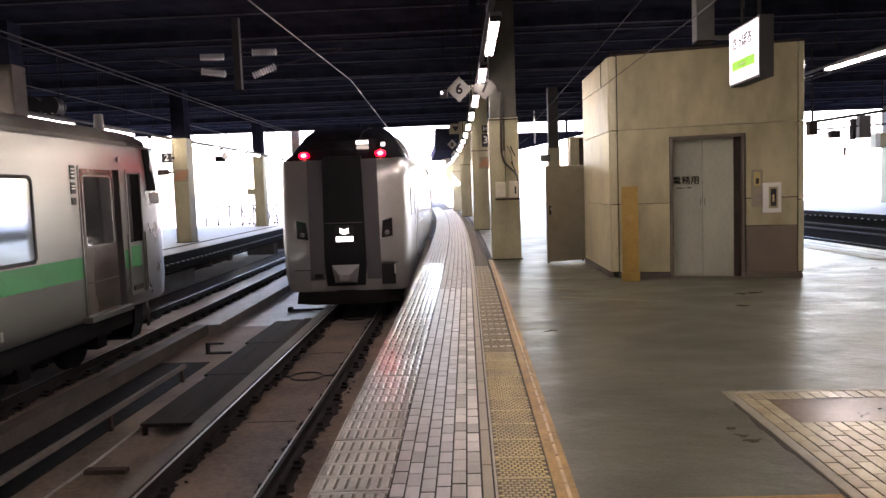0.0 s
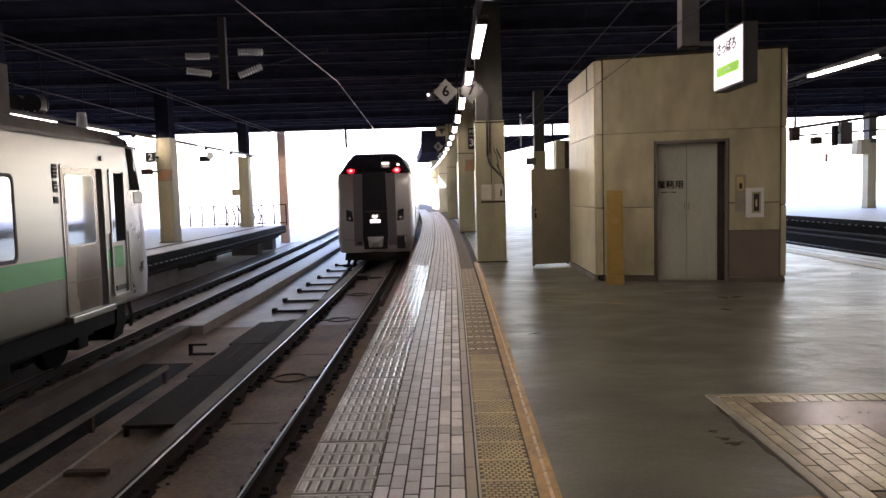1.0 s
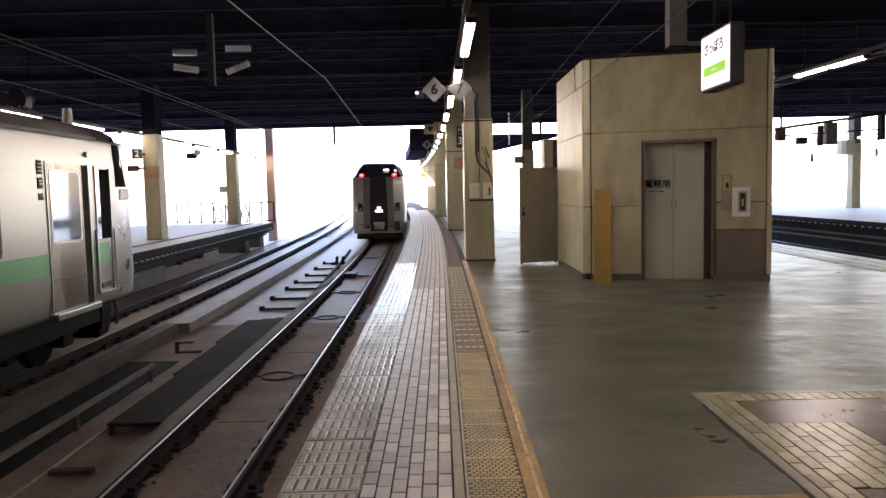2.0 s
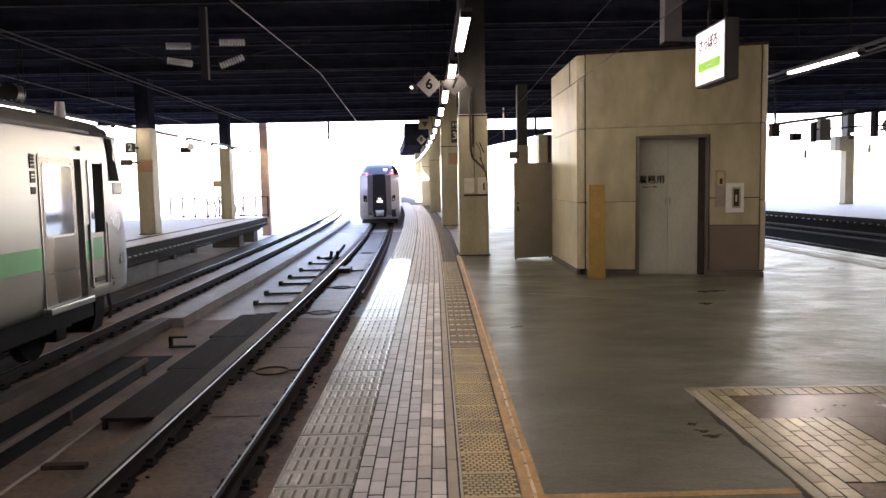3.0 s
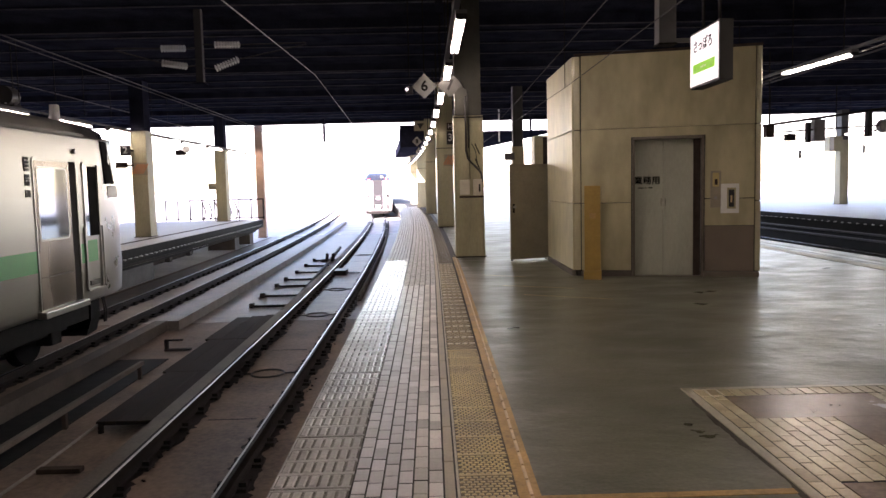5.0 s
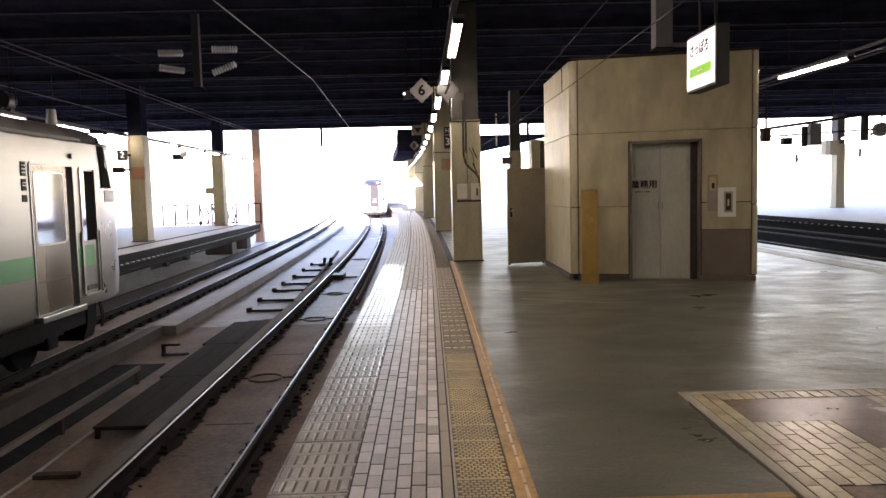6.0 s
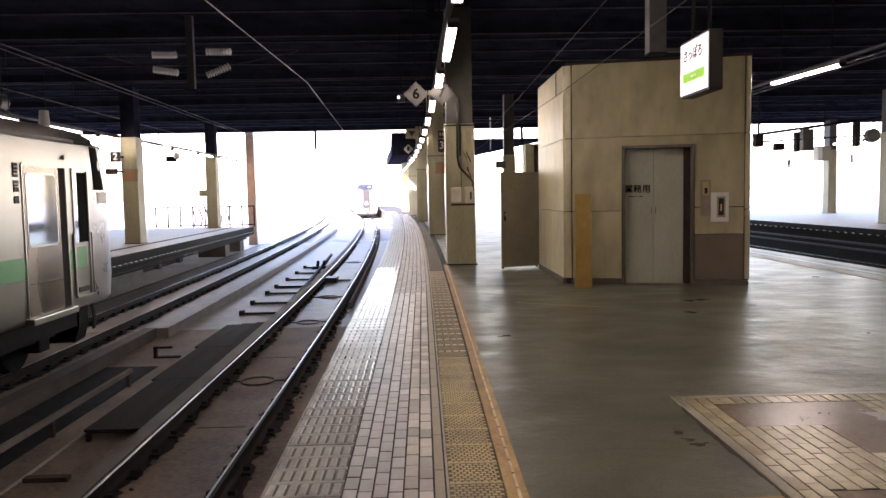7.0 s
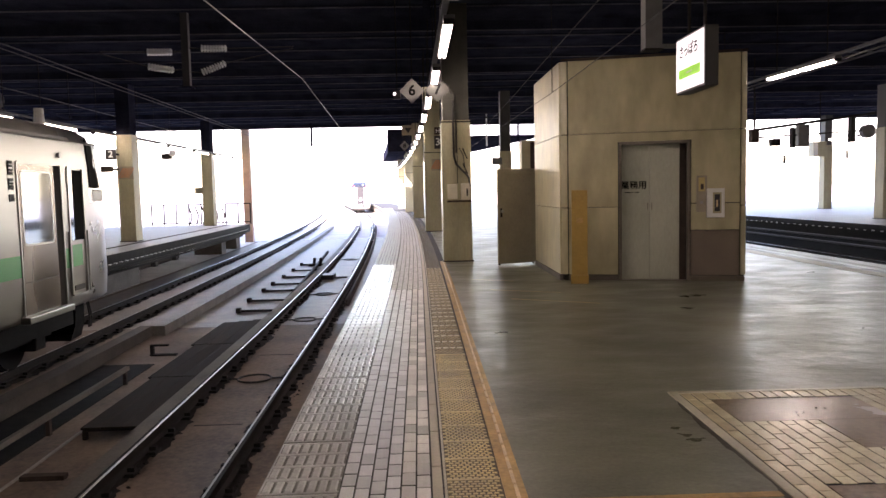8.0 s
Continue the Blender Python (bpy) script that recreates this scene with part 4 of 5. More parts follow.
    part("roof_unit", bm, GREYPAINT, ob)
    return ob


def coach_sides(ob, y0, y1):
    for s in (-1, 1):
        x0, x1 = sorted((s * 1.442, s * 1.452))
        boxpart("window_band", (x0, x1, y0 + 2.6, y1 - 1.6, 1.75, 2.55), TRAINGLASS, ob, "dark continuous window band")
        boxpart("cab_side_window", (x0 - 0.008 * (s > 0), x1 - 0.008 * (s > 0) + 0.008, y0 - 0.8, y0 - 0.1, 2.1, 2.75), TRAINGLASS, ob)
        boxpart("side_door", (x0, x1, y0 + 1.2, y0 + 2.1, 0.95, 2.85), STAINLESS_D, ob, "stainless side door")


def coach():
    ob = base("express_coach", None, "silver coach of the express train", "train", "express coaches")
    bm = bmesh.new()
    rings = []
    for y in (0.0, 20.0):
        a, b = side_profile(1.0, 0.5, 1.4, 3.4)
        rings.append([(x, y, z) for x, z in a + b])
    loft(bm, rings)
    part("body", bm, SILVERPAINT, ob, smooth=True)
    bm = bmesh.new()
    loft(bm, [[(x, y, z) for x, z in roof_profile(1.0, 1.4, 3.37, 4.0)] for y in (0.0, 20.0)])
    part("roof", bm, GREYPAINT, ob, smooth=True)
    coach_sides(ob, 0.9, 20)
    boxpart("underframe", (-1.2, 1.2, 0.3, 19.7, 0.3, 0.6), UNDER, ob)
    bogie(ob, 3.0)
    bogie(ob, 17.0)
    boxpart("gangway", (-0.5, 0.5, -0.5, 0.0, 0.9, 3.2), RUBBER, ob, "black gangway bellows")
    return ob


def rounded(x0, x1, z0, z1, r, n=5):
    out = []
    for cx, cz, a0 in ((x1 - r, z0 + r, -90), (x1 - r, z1 - r, 0), (x0 + r, z1 - r, 90), (x0 + r, z0 + r, 180)):
        for i in range(n + 1):
            a = radians(a0 + 90 * i / n)
            out.append((cx + r * math.cos(a), cz + r * math.sin(a)))
    return out


def side_plate(bm, y0, y1, z0, z1, r, xa, xb):
    """A rounded plate lying on the side of a coach, from x = xa to x = xb."""
    prism(bm, rounded(y0, y1, z0, z1, r), -xb, -xa, Matrix(((0, -1, 0, 0), (1, 0, 0, 0), (0, 0, 1, 0), (0, 0, 0, 1))))


def side_ring(bm, y0, y1, z0, z1, r, t, xa, xb):
    outer, inner = rounded(y0, y1, z0, z1, r), rounded(y0 + t, y1 - t, z0 + t, z1 - t, max(0.01, r - t * 0.6))
    n = len(outer)
    rows = [[bm.verts.new((x, p[0], p[1])) for p in o] for x, o in ((xa, outer), (xb, outer), (xb, inner), (xa, inner))]
    for k in range(3):
        for i in range(n):
            j = (i + 1) % n
            bm.faces.new((rows[k][i], rows[k][j], rows[k + 1][j], rows[k + 1][i]))


def commuter_train():
    """Stands with its end at y = 0; the body reaches back along -y. Heights are above the rail."""
    ob = base("commuter_train", pose(-6.95, 13.3, RAIL_Z), "stainless commuter train with a green band, standing", "train")
    low, sh, hw = 0.88, 3.57, 1.4
    bm = bmesh.new()
    rings = []
    for y, k in ((-34.0, 1.0), (-1.25, 1.0), (-0.75, 0.995), (-0.2, 0.992), (0.05, 0.975), (0.2, 0.93), (0.3, 0.84)):
        dz = 0.1 * max(0, y + 0.3)
        ring = []
        for s in (-1, 1):
            pts = [(0.96, low + dz), (0.976, low + dz + 0.03), (0.978, low + dz + 0.06), (1.0, low + 0.45), (1.0, low + 1.9), (0.998, low + 2.3), (0.987, sh - 0.05), (0.985, sh - 0.02), (0.97, sh)]
            seq = pts if s < 0 else pts[::-1]
            for a, z in seq:
                back = 0.16 * max(0.0, (z - low - 1.6)) if y > -0.3 else 0.0
                ring.append((s * a * hw * k, y - back, z))
        rings.append(ring)
    loft(bm, rings)
    body = part("body", bm, STAINLESS, ob, "brushed stainless body", smooth=True)
    body.data.materials.append(CABGREY)
    for p in body.data.polygons:
        if p.center.y > -0.8:
            p.material_index = 1
    bm = bmesh.new()
    rings = []
    for y, k, top in ((-34.0, 1.0, 3.91), (-1.4, 1.0, 3.91), (-0.6, 0.995, 3.9), (-0.3, 0.97, 3.83), (-0.16, 0.93, 3.7)):
        rings.append([(x, y, z) for x, z in roof_profile(k, hw * 1.015, sh - 0.02, top)])
    loft(bm, rings)
    roof_shell = part("roof", bm, ROOFGREY, ob, "dull grey roof", smooth=True)
    roof_shell.data.materials.append(CABGREY)
    for p in roof_shell.data.polygons:
        if p.center.y > -1.2:
            p.material_index = 1
    boxpart("gutter", (1.34, 1.385, -34, -1.2, sh - 0.02, sh + 0.025), ROOFGREY, ob, "roof gutter strip")
    # things on the flank; local y = world y - 13.3, z = world z + 1.08
    boxpart("green_band", (1.4, 1.404, -34, -2.87, 1.53, 1.84), GREEN, ob, "green band along the flank")
    boxpart("green_band", (1.4, 1.404, -1.55, -1.4, 1.53, 1.84), GREEN, ob)
    for y0 in (-5.75, -7.7, -9.65, -14.5, -16.4):
        bm = bmesh.new()
        side_ring(bm, y0 - 0.05, y0 + 1.75, 1.86, 3.0, 0.1, 0.05, 1.395, 1.416)
        fr = part("window", bm, RUBBER, ob, "black rounded window frame")
        bm = bmesh.new()
        side_plate(bm, y0, y0 + 1.7, 1.91, 2.95, 0.08, 1.396, 1.408)
        part("pane", bm, TRAINGLASS, fr, "reflecting tinted pane")
    for y0 in (-2.80, -12.4):
        bm = bmesh.new()
        side_ring(bm, y0 - 0.06, y0 + 1.23, 0.93, 3.17, 0.06, 0.03, 1.39, 1.414)
        fr = part("door_case", bm, STAINLESS, ob, "raised stainless door case")
        bm = bmesh.new()
        side_plate(bm, y0, y0 + 1.0, 0.98, 3.12, 0.03, 1.392, 1.403)
        d = part("door", bm, STAINLESS_D, ob, "stainless sliding door coloured dark as its reflection")
        bm = bmesh.new()
        side_ring(bm, y0 + 0.04, y0 + 0.92, 1.96, 3.04, 0.08, 0.03, 1.4, 1.409)
        part("window_frame", bm, STAINLESS, d)
        bm = bmesh.new()
        side_plate(bm, y0 + 0.065, y0 + 0.895, 1.985, 3.015, 0.07, 1.4, 1.406)
        part("pane", bm, TRAINGLASS, d)
        boxpart("door_seam", (1.403, 1.406, y0 + 0.02, y0 + 0.98, 1.44, 1.448), RUBBER, d)
        # A flat dark strip stands in for the shade of the door recess.
        boxpart("pocket", (1.392, 1.4025, y0 + 1.0, y0 + 1.2, 0.97, 3.13), DARKSTEEL, ob, "dark strip for the shaded door pocket")
        boxpart("step", (1.36, 1.5, y0 - 0.1, y0 + 1.25, 0.87, 0.965), STAINLESS, ob, "bright door step", bevel=0.012)
    # cab door, its drop light and number plates
    bm = bmesh.new()
    side_ring(bm, -1.38, -0.82, 1.05, 3.14, 0.05, 0.035, 1.38, 1.416)
    cd = part("cab_door", bm, STAINLESS, ob, "narrow cab door")
    boxpart("drop_light", (1.385, 1.404, -1.21, -0.87, 1.95, 3.08), INK, cd, "dark cab door window")
    boxpart("drop_sash", (1.386, 1.405, -1.33, -1.215, 1.95, 3.08), TRAINGLASS, cd)
    boxpart("cab_green", (1.39, 1.408, -1.33, -0.98, 1.53, 1.88), GREEN, cd, "green lower cab door")
    boxpart("cab_grille", (1.388, 1.41, -1.29, -0.95, 1.14, 1.22), RUBBER, cd)
    for y in (-1.43, -0.79):
        boxpart("grab_rail", (1.4, 1.43, y, y + 0.02, 1.1, 2.1), STAINLESS, ob)
    bm = bmesh.new()
    lo = [bm.verts.new(p) for p in ((1.3, -0.55, 2.8), (1.41, -0.55, 2.8), (1.395, -0.16, 2.8), (1.3, -0.16, 2.8))]
    hi = [bm.verts.new(p) for p in ((1.28, -0.62, 3.52), (1.392, -0.62, 3.52), (1.372, -0.36, 3.52), (1.28, -0.36, 3.52))]
    bm.faces.new(lo), bm.faces.new(hi[::-1])
    for i in range(4):
        bm.faces.new((lo[i], hi[i], hi[(i + 1) % 4], lo[(i + 1) % 4]))
    part("corner_window", bm, INK, ob, "black corner window")
    bm = bmesh.new()
    box(bm, 1.28, 1.402, -0.45, -0.05, 2.57, 2.77, 0.02)
    part("corner_cover", bm, GREYSTEEL, ob, "grey corner cover")
    bm = bmesh.new()
    for z0, z1 in ((2.96, 3.16), (2.76, 2.92), (2.6, 2.7)):
        box(bm, 1.4, 1.41, -3.06, -2.94, z0, z1)
    part("notice_plate", bm, RUBBER, ob, "small dark notice plates")
    bm = bmesh.new()
    for i, z in enumerate((3.1, 3.05, 3.0, 2.86, 2.82)):
        box(bm, 1.41, 1.413, -3.045, -2.955, z, z + 0.018)
    part("plate_bars", bm, WHITE, ob)
    bm = bmesh.new()
    for i in range(3):
        box(bm, 1.388, 1.396, -5.05 + 0.1 * i, -5.0 + 0.1 * i, 1.0, 1.12)
    part("emblem_bars", bm, WHITE, ob, "pale emblem bars low on the flank")
    bm = bmesh.new()
    tube(bm, (0.6, -0.5, 3.8), (0.6, -0.5, 4.16), 0.1, 14, 0.075)
    part("aerial", bm, GREYSTEEL, ob, "stubby roof aerial", smooth=False)
    bm = bmesh.new()
    tube(bm, (1.36, -1.6, 3.3), (1.43, -1.6, 3.3), 0.04, 12)
    part("side_lamp", bm, GREYSTEEL, ob)
    # underframe
    bm = bmesh.new()
    box(bm, -1.25, 1.2, -33.5, -1.0, 0.55, 0.9)
    for y0, y1, z in ((-5.9, -4.8, 0.3), (-7.6, -6.2, 0.25), (-9.6, -8.0, 0.3), (-12, -10, 0.28)):
        box(bm, 0.7, 1.3, y0, y1, z, 0.7, 0.03)
    part("underframe", bm, UNDER, ob, "black underframe boxes")
    # Black box and plate added to deepen the shade under the floor.
    boxpart("equipment_cover", (0.85, 1.28, -33.4, -4.75, 0.26, 0.9), UNDER, ob, "black box added to fill the shade under the floor", bevel=0.02)
    boxpart("backing_plate", (0.1, 0.2, -4.75, -0.6, 0.14, 0.9), UNDER, ob)
    bogie(ob, -2.9)
    bogie(ob, -16.5)
    bm = bmesh.new()
    rings = []
    for z, k, y in ((0.9, 0.86, -0.2), (0.5, 0.84, -0.16), (0.24, 0.78, -0.14)):
        rings.append([(-1.4 * k, -0.9, z), (-1.3 * k, y - 0.2, z), (0, y + 0.1, z), (1.3 * k, y - 0.2, z), (1.4 * k, -0.9, z)])
    loft(bm, rings)
    part("plough", bm, INK, ob, "black plough below the end")
    bm = bmesh.new()
    for dy in (-0.42, -0.48):
        path_tube(bm, [(1.2, dy, 0.85), (1.24, dy, 0.6), (1.2, dy + 0.04, 0.4)], 0.018, 6)
    part("air_hose", bm, RUBBER, ob, "hanging black air hoses")
    return ob


departing = express_train()
coach_one = coach()
coach_two = copy_thing(coach_one, Matrix.Identity(4))
commuter_train()


# ---------------------------------------------------------------- track furniture
def furniture():
    # kerb between the tracks, in two stretches
    bm = bmesh.new()
    ribbon(bm, rect(-0.15, 0.1, BED_Z, -1.06), lambda y: track_1(y) - 2.72, steps(14.9, 60, 14))
    tagged(part("cable_kerb", bm, KERB), "dusty concrete cable trough between the tracks", "cable trough", kind="structure")
    # Near stretch: kerb colour darkened for the shade beside the standing train.
    bm = bmesh.new()
    ribbon(bm, rect(-0.25, 0.0, BED_Z, -1.05), lambda y: track_1(y) - 2.86, steps(-10, 14.9, 8))
    tagged(part("cable_kerb", bm, KERB_SHADED), "low concrete kerb between the tracks, darkened for train shade", "cable trough", kind="structure")
    bm = bmesh.new()
    box(bm, -5.32, -4.46, -10, 12.3, BED_Z - 0.02, BED_Z + 0.012)
    t = base("cable_duct", None, "low dark duct cover beside a grey bar on posts", "cable duct")
    part("cover", bm, UNDER, t, "flat black cover plates")
    bm = bmesh.new()
    box(bm, -4.46, -4.4, -10, 11.1, -1.06, -1.0)
    part("rail_bar", bm, GRIMECON, t, "grey edge bar")
    for y in (-6, -2, 2, 6, 8.7, 11.0):
        boxpart("leg", (-4.46, -4.41, y - 0.03, y + 0.03, BED_Z, -1.06), RUST, t)
    # walkway board beside the rail
    b = base("walkway_board", None, "dark brown timber walkway board on bearers", "walkway board")
    for k, (left, y0, y1) in enumerate(((-3.95, 8.45, 10.78), (-4.02, 10.8, 13.12), (-4.1, 13.14, 15.4))):
        w = (-3.25 - left) / 3
        for i in range(3):
            boxpart("board", (left + w * i, left + w * (i + 1) - 0.005, y0, y1 + (0.12 * i if k == 2 else 0), -1.135, -1.105), DARKBOARD, b, bevel=0.004)
    for y in (8.5, 10.8, 13.1, 15.3):
        boxpart("bearer", (-3.94, -3.28, y - 0.025, y + 0.025, -1.16, -1.136), DARKBOARD, b)
        for x in (-3.92, -3.3):
            boxpart("leg", (x - 0.025, x + 0.025, y - 0.025, y + 0.025, BED_Z, -1.162), DARKBOARD, b)
    # timber strip against the outer side of the left rail
    bm = bmesh.new()
    ribbon(bm, rect(-0.8, -0.61, BED_Z, RAIL_Z - 0.012), track_1, steps(-10, 60, 24))
    tagged(part("guard_timber", bm, GRIMECON), "grey guard strip along the rail", "guard strip", kind="structure")
    bm = bmesh.new()
    ribbon(bm, [(x + 0.566 + 0.22, z) for x, z in RAIL], track_1, steps(18, 60, 16), RAIL_Z)
    tagged(part("check_rail", bm, RUST), "dark check rail beside the running rail", "rail", kind="structure")
    # bearers and rods in the six-foot
    rod = base("tie_rod", None, "dark steel tie rod end lying on the bed", "tie rod", "tie rods")
    boxpart("bar", (-0.3, 0.72, -0.04, 0.04, 0.01, 0.06), DARKSTEEL, rod, bevel=0.008)
    boxpart("head", (-0.33, -0.22, -0.08, 0.08, 0, 0.11), DARKSTEEL, rod, bevel=0.01)
    spots = [(-4.05, 17.6), (-4.18, 19.3), (-4.2, 21.25), (-4.24, 22.8), (-4.24, 24.7), (-4.28, 26.8), (-4.3, 28.9)]
    rod.matrix_world = pose(*spots[0], BED_Z)
    for x, y in spots[1:]:
        copy_thing(rod, pose(x, y, BED_Z))
    bm = bmesh.new()
    ribbon(bm, rect(-0.79, -0.71, 0.0, 0.1), lambda y: track_1(y) - 0.028 * (y - 15.5), steps(17.2, 35, 12), BED_Z)
    tagged(part("point_rod", bm, DARKSTEEL), "long dark steel point rod lying beside the rail", "point rod")
    rod2 = base("steel_bar", pose(-3.8, 7.3, BED_Z), "flat rusty steel bar lying on the track bed", "steel bar")
    boxpart("bar", (-0.22, 0.22, -0.05, 0.05, 0, 0.05), RUST, rod2, bevel=0.006)
    lever = base("point_lever", pose(-3.95, 28.6, BED_Z), "small dark point lever stand", "lever")
    for x in (-0.12, 0.12):
        bm = bmesh.new()
        tube(bm, (x, 0, 0), (x + 0.05, 0, 0.24), 0.06, 8)
        bmesh.ops.create_icosphere(bm, subdivisions=1, radius=0.075, matrix=Matrix.Translation((x + 0.05, 0, 0.27)))
        part("lever_arm", bm, DARKSTEEL, lever)
    boxpart("stand", (-0.3, 0.3, -0.12, 0.12, 0, 0.1), DARKSTEEL, lever)
    pipe = base("conduit", None, "thin pale conduit lying along the track bed", "conduit")
    bm = bmesh.new()
    path_tube(bm, [(-4.16, 1.0, BED_Z + 0.018), (-4.12, 5.0, BED_Z + 0.018), (-4.06, 7.3, BED_Z + 0.018), (-4.08, 8.75, BED_Z + 0.018)], 0.018, 6)
    part("tube", bm, CONCRETE, pipe)
    clip = base("cable_clip", pose(-4.55, 13.0, BED_Z), "bent dark steel cable clip on the bed", "cable clip")
    bm = bmesh.new()
    box(bm, -0.22, -0.16, -0.03, 0.03, 0, 0.2)
    box(bm, -0.22, 0.1, -0.03, 0.03, 0.17, 0.2)
    box(bm, -0.22, 0.24, -0.05, 0.05, 0, 0.03)
    part("strap", bm, DARKSTEEL, clip)
    bx = base("balise_box", pose(track_1(24) - 0.28, 24.2, BED_Z), "black low signal box between the rails", "signal box")
    boxpart("case", (-0.2, 0.2, -0.35, 0.35, 0, 0.16), BLACK, bx, bevel=0.02)
    boxpart("arm", (0.2, 0.62, -0.04, 0.04, 0.02, 0.06), DARKSTEEL, bx)
    # cable loops between the rails
    loop = base("cable_loop", pose(track_1(11) - 0.03, 11.1, BED_Z + 0.012), "black cable loop lying between the rails", "cable", "cable loops")
    bm = bmesh.new()
    pts = [(0.25 * math.cos(a), 0.24 * math.sin(a), 0) for a in steps(0, 2 * math.pi, 20)]
    path_tube(bm, pts, 0.016, 6)
    path_tube(bm, [(-0.5, 0.02, 0), (-0.25, 0, 0)], 0.014, 6)
    path_tube(bm, [(0.25, 0, 0), (0.52, 0.03, 0)], 0.014, 6)
    part("cable", bm, RUBBER, loop)
    for y in (5.4, 16.3, 20.4, 31.0):
        copy_thing(loop, pose(track_1(y), y, BED_Z + 0.012, 0, 0, 3))
    # rail clips and base plates
    bm = bmesh.new()
    for fn, y_end in ((track_1, 42), (track_2, 42)):
        y = 3.0
        while y < y_end:
            for s in (-0.566, 0.566):
                x = fn(y) + s
                box(bm, x - 0.15, x + 0.15, y - 0.09, y + 0.09, BED_Z, RAIL_Z - 0.14)
                for d in (-0.1, 0.1):
                    box(bm, x + d - 0.035, x + d + 0.035, y - 0.03, y + 0.03, RAIL_Z - 0.14, RAIL_Z - 0.1)
            y += 0.62
    tagged(part("rail_fastenings", bm, DARKSTEEL), "rusty rail base plates and clips", "rail fastenings", kind="stuff")
    # ragged black strips under the rails: oily bed and painted rail shadow together
    rnd = random.Random(21)
    for fn in (track_1, track_2):
        for s in (-0.566, 0.566):
            bm = bmesh.new()
            y, prev = -10.0, None
            while y < 60:
                a = 0.13 + 0.05 * math.sin(y * 1.7 + s) + rnd.uniform(-0.03, 0.06)
                b = 0.14 + 0.05 * math.sin(y * 2.3 - s) + rnd.uniform(-0.03, 0.06)
                pair = [bm.verts.new((fn(y) + s - a, y, BED_Z + 0.006)), bm.verts.new((fn(y) + s + b, y, BED_Z + 0.006))]
                if prev:
                    bm.faces.new((prev[0], prev[1], pair[1], pair[0]))
                prev = pair
                y += rnd.uniform(0.05, 0.12) if y < 25 else 0.6
            tagged(part("grease_strip", bm, DARKSTEEL), "ragged black strip of oily bed with the rail's shadow painted in", "track bed", kind="structure")
    # clods of oily dirt along the rails of the near track
    bm = bmesh.new()
    for i in range(240):
        y = 3.5 + 24 * rnd.random() ** 1.5
        s = rnd.choice((-0.566, 0.566))
        x = track_1(y) + s + rnd.choice((-1, 1)) * rnd.uniform(0.07, 0.2)
        r = rnd.uniform(0.008, 0.02)
        m = pose(x, y, BED_Z + 0.006, rnd.uniform(0, 30), rnd.uniform(0, 30), rnd.uniform(0, 90)) @ Matrix.Diagonal((r * 1.4, r, r * 0.7, 1))
        bmesh.ops.create_icosphere(bm, subdivisions=1, radius=1, matrix=m)
    tagged(part("dirt_clods", bm, DARKSTEEL), "small clods of oily dirt beside the rails", "dirt", kind="stuff")
    for y in steps(5, 40, 9):
        bm = bmesh.new()
        c = track_1(y)
        box(bm, c - 0.3, c + 0.3, y - 0.01, y + 0.01, BED_Z - 0.01, BED_Z + 0.004)
        tagged(part("bed_joint", bm, JOINT), "dark joint in the concrete track bed", "joint", "bed joints", "structure")


furniture()


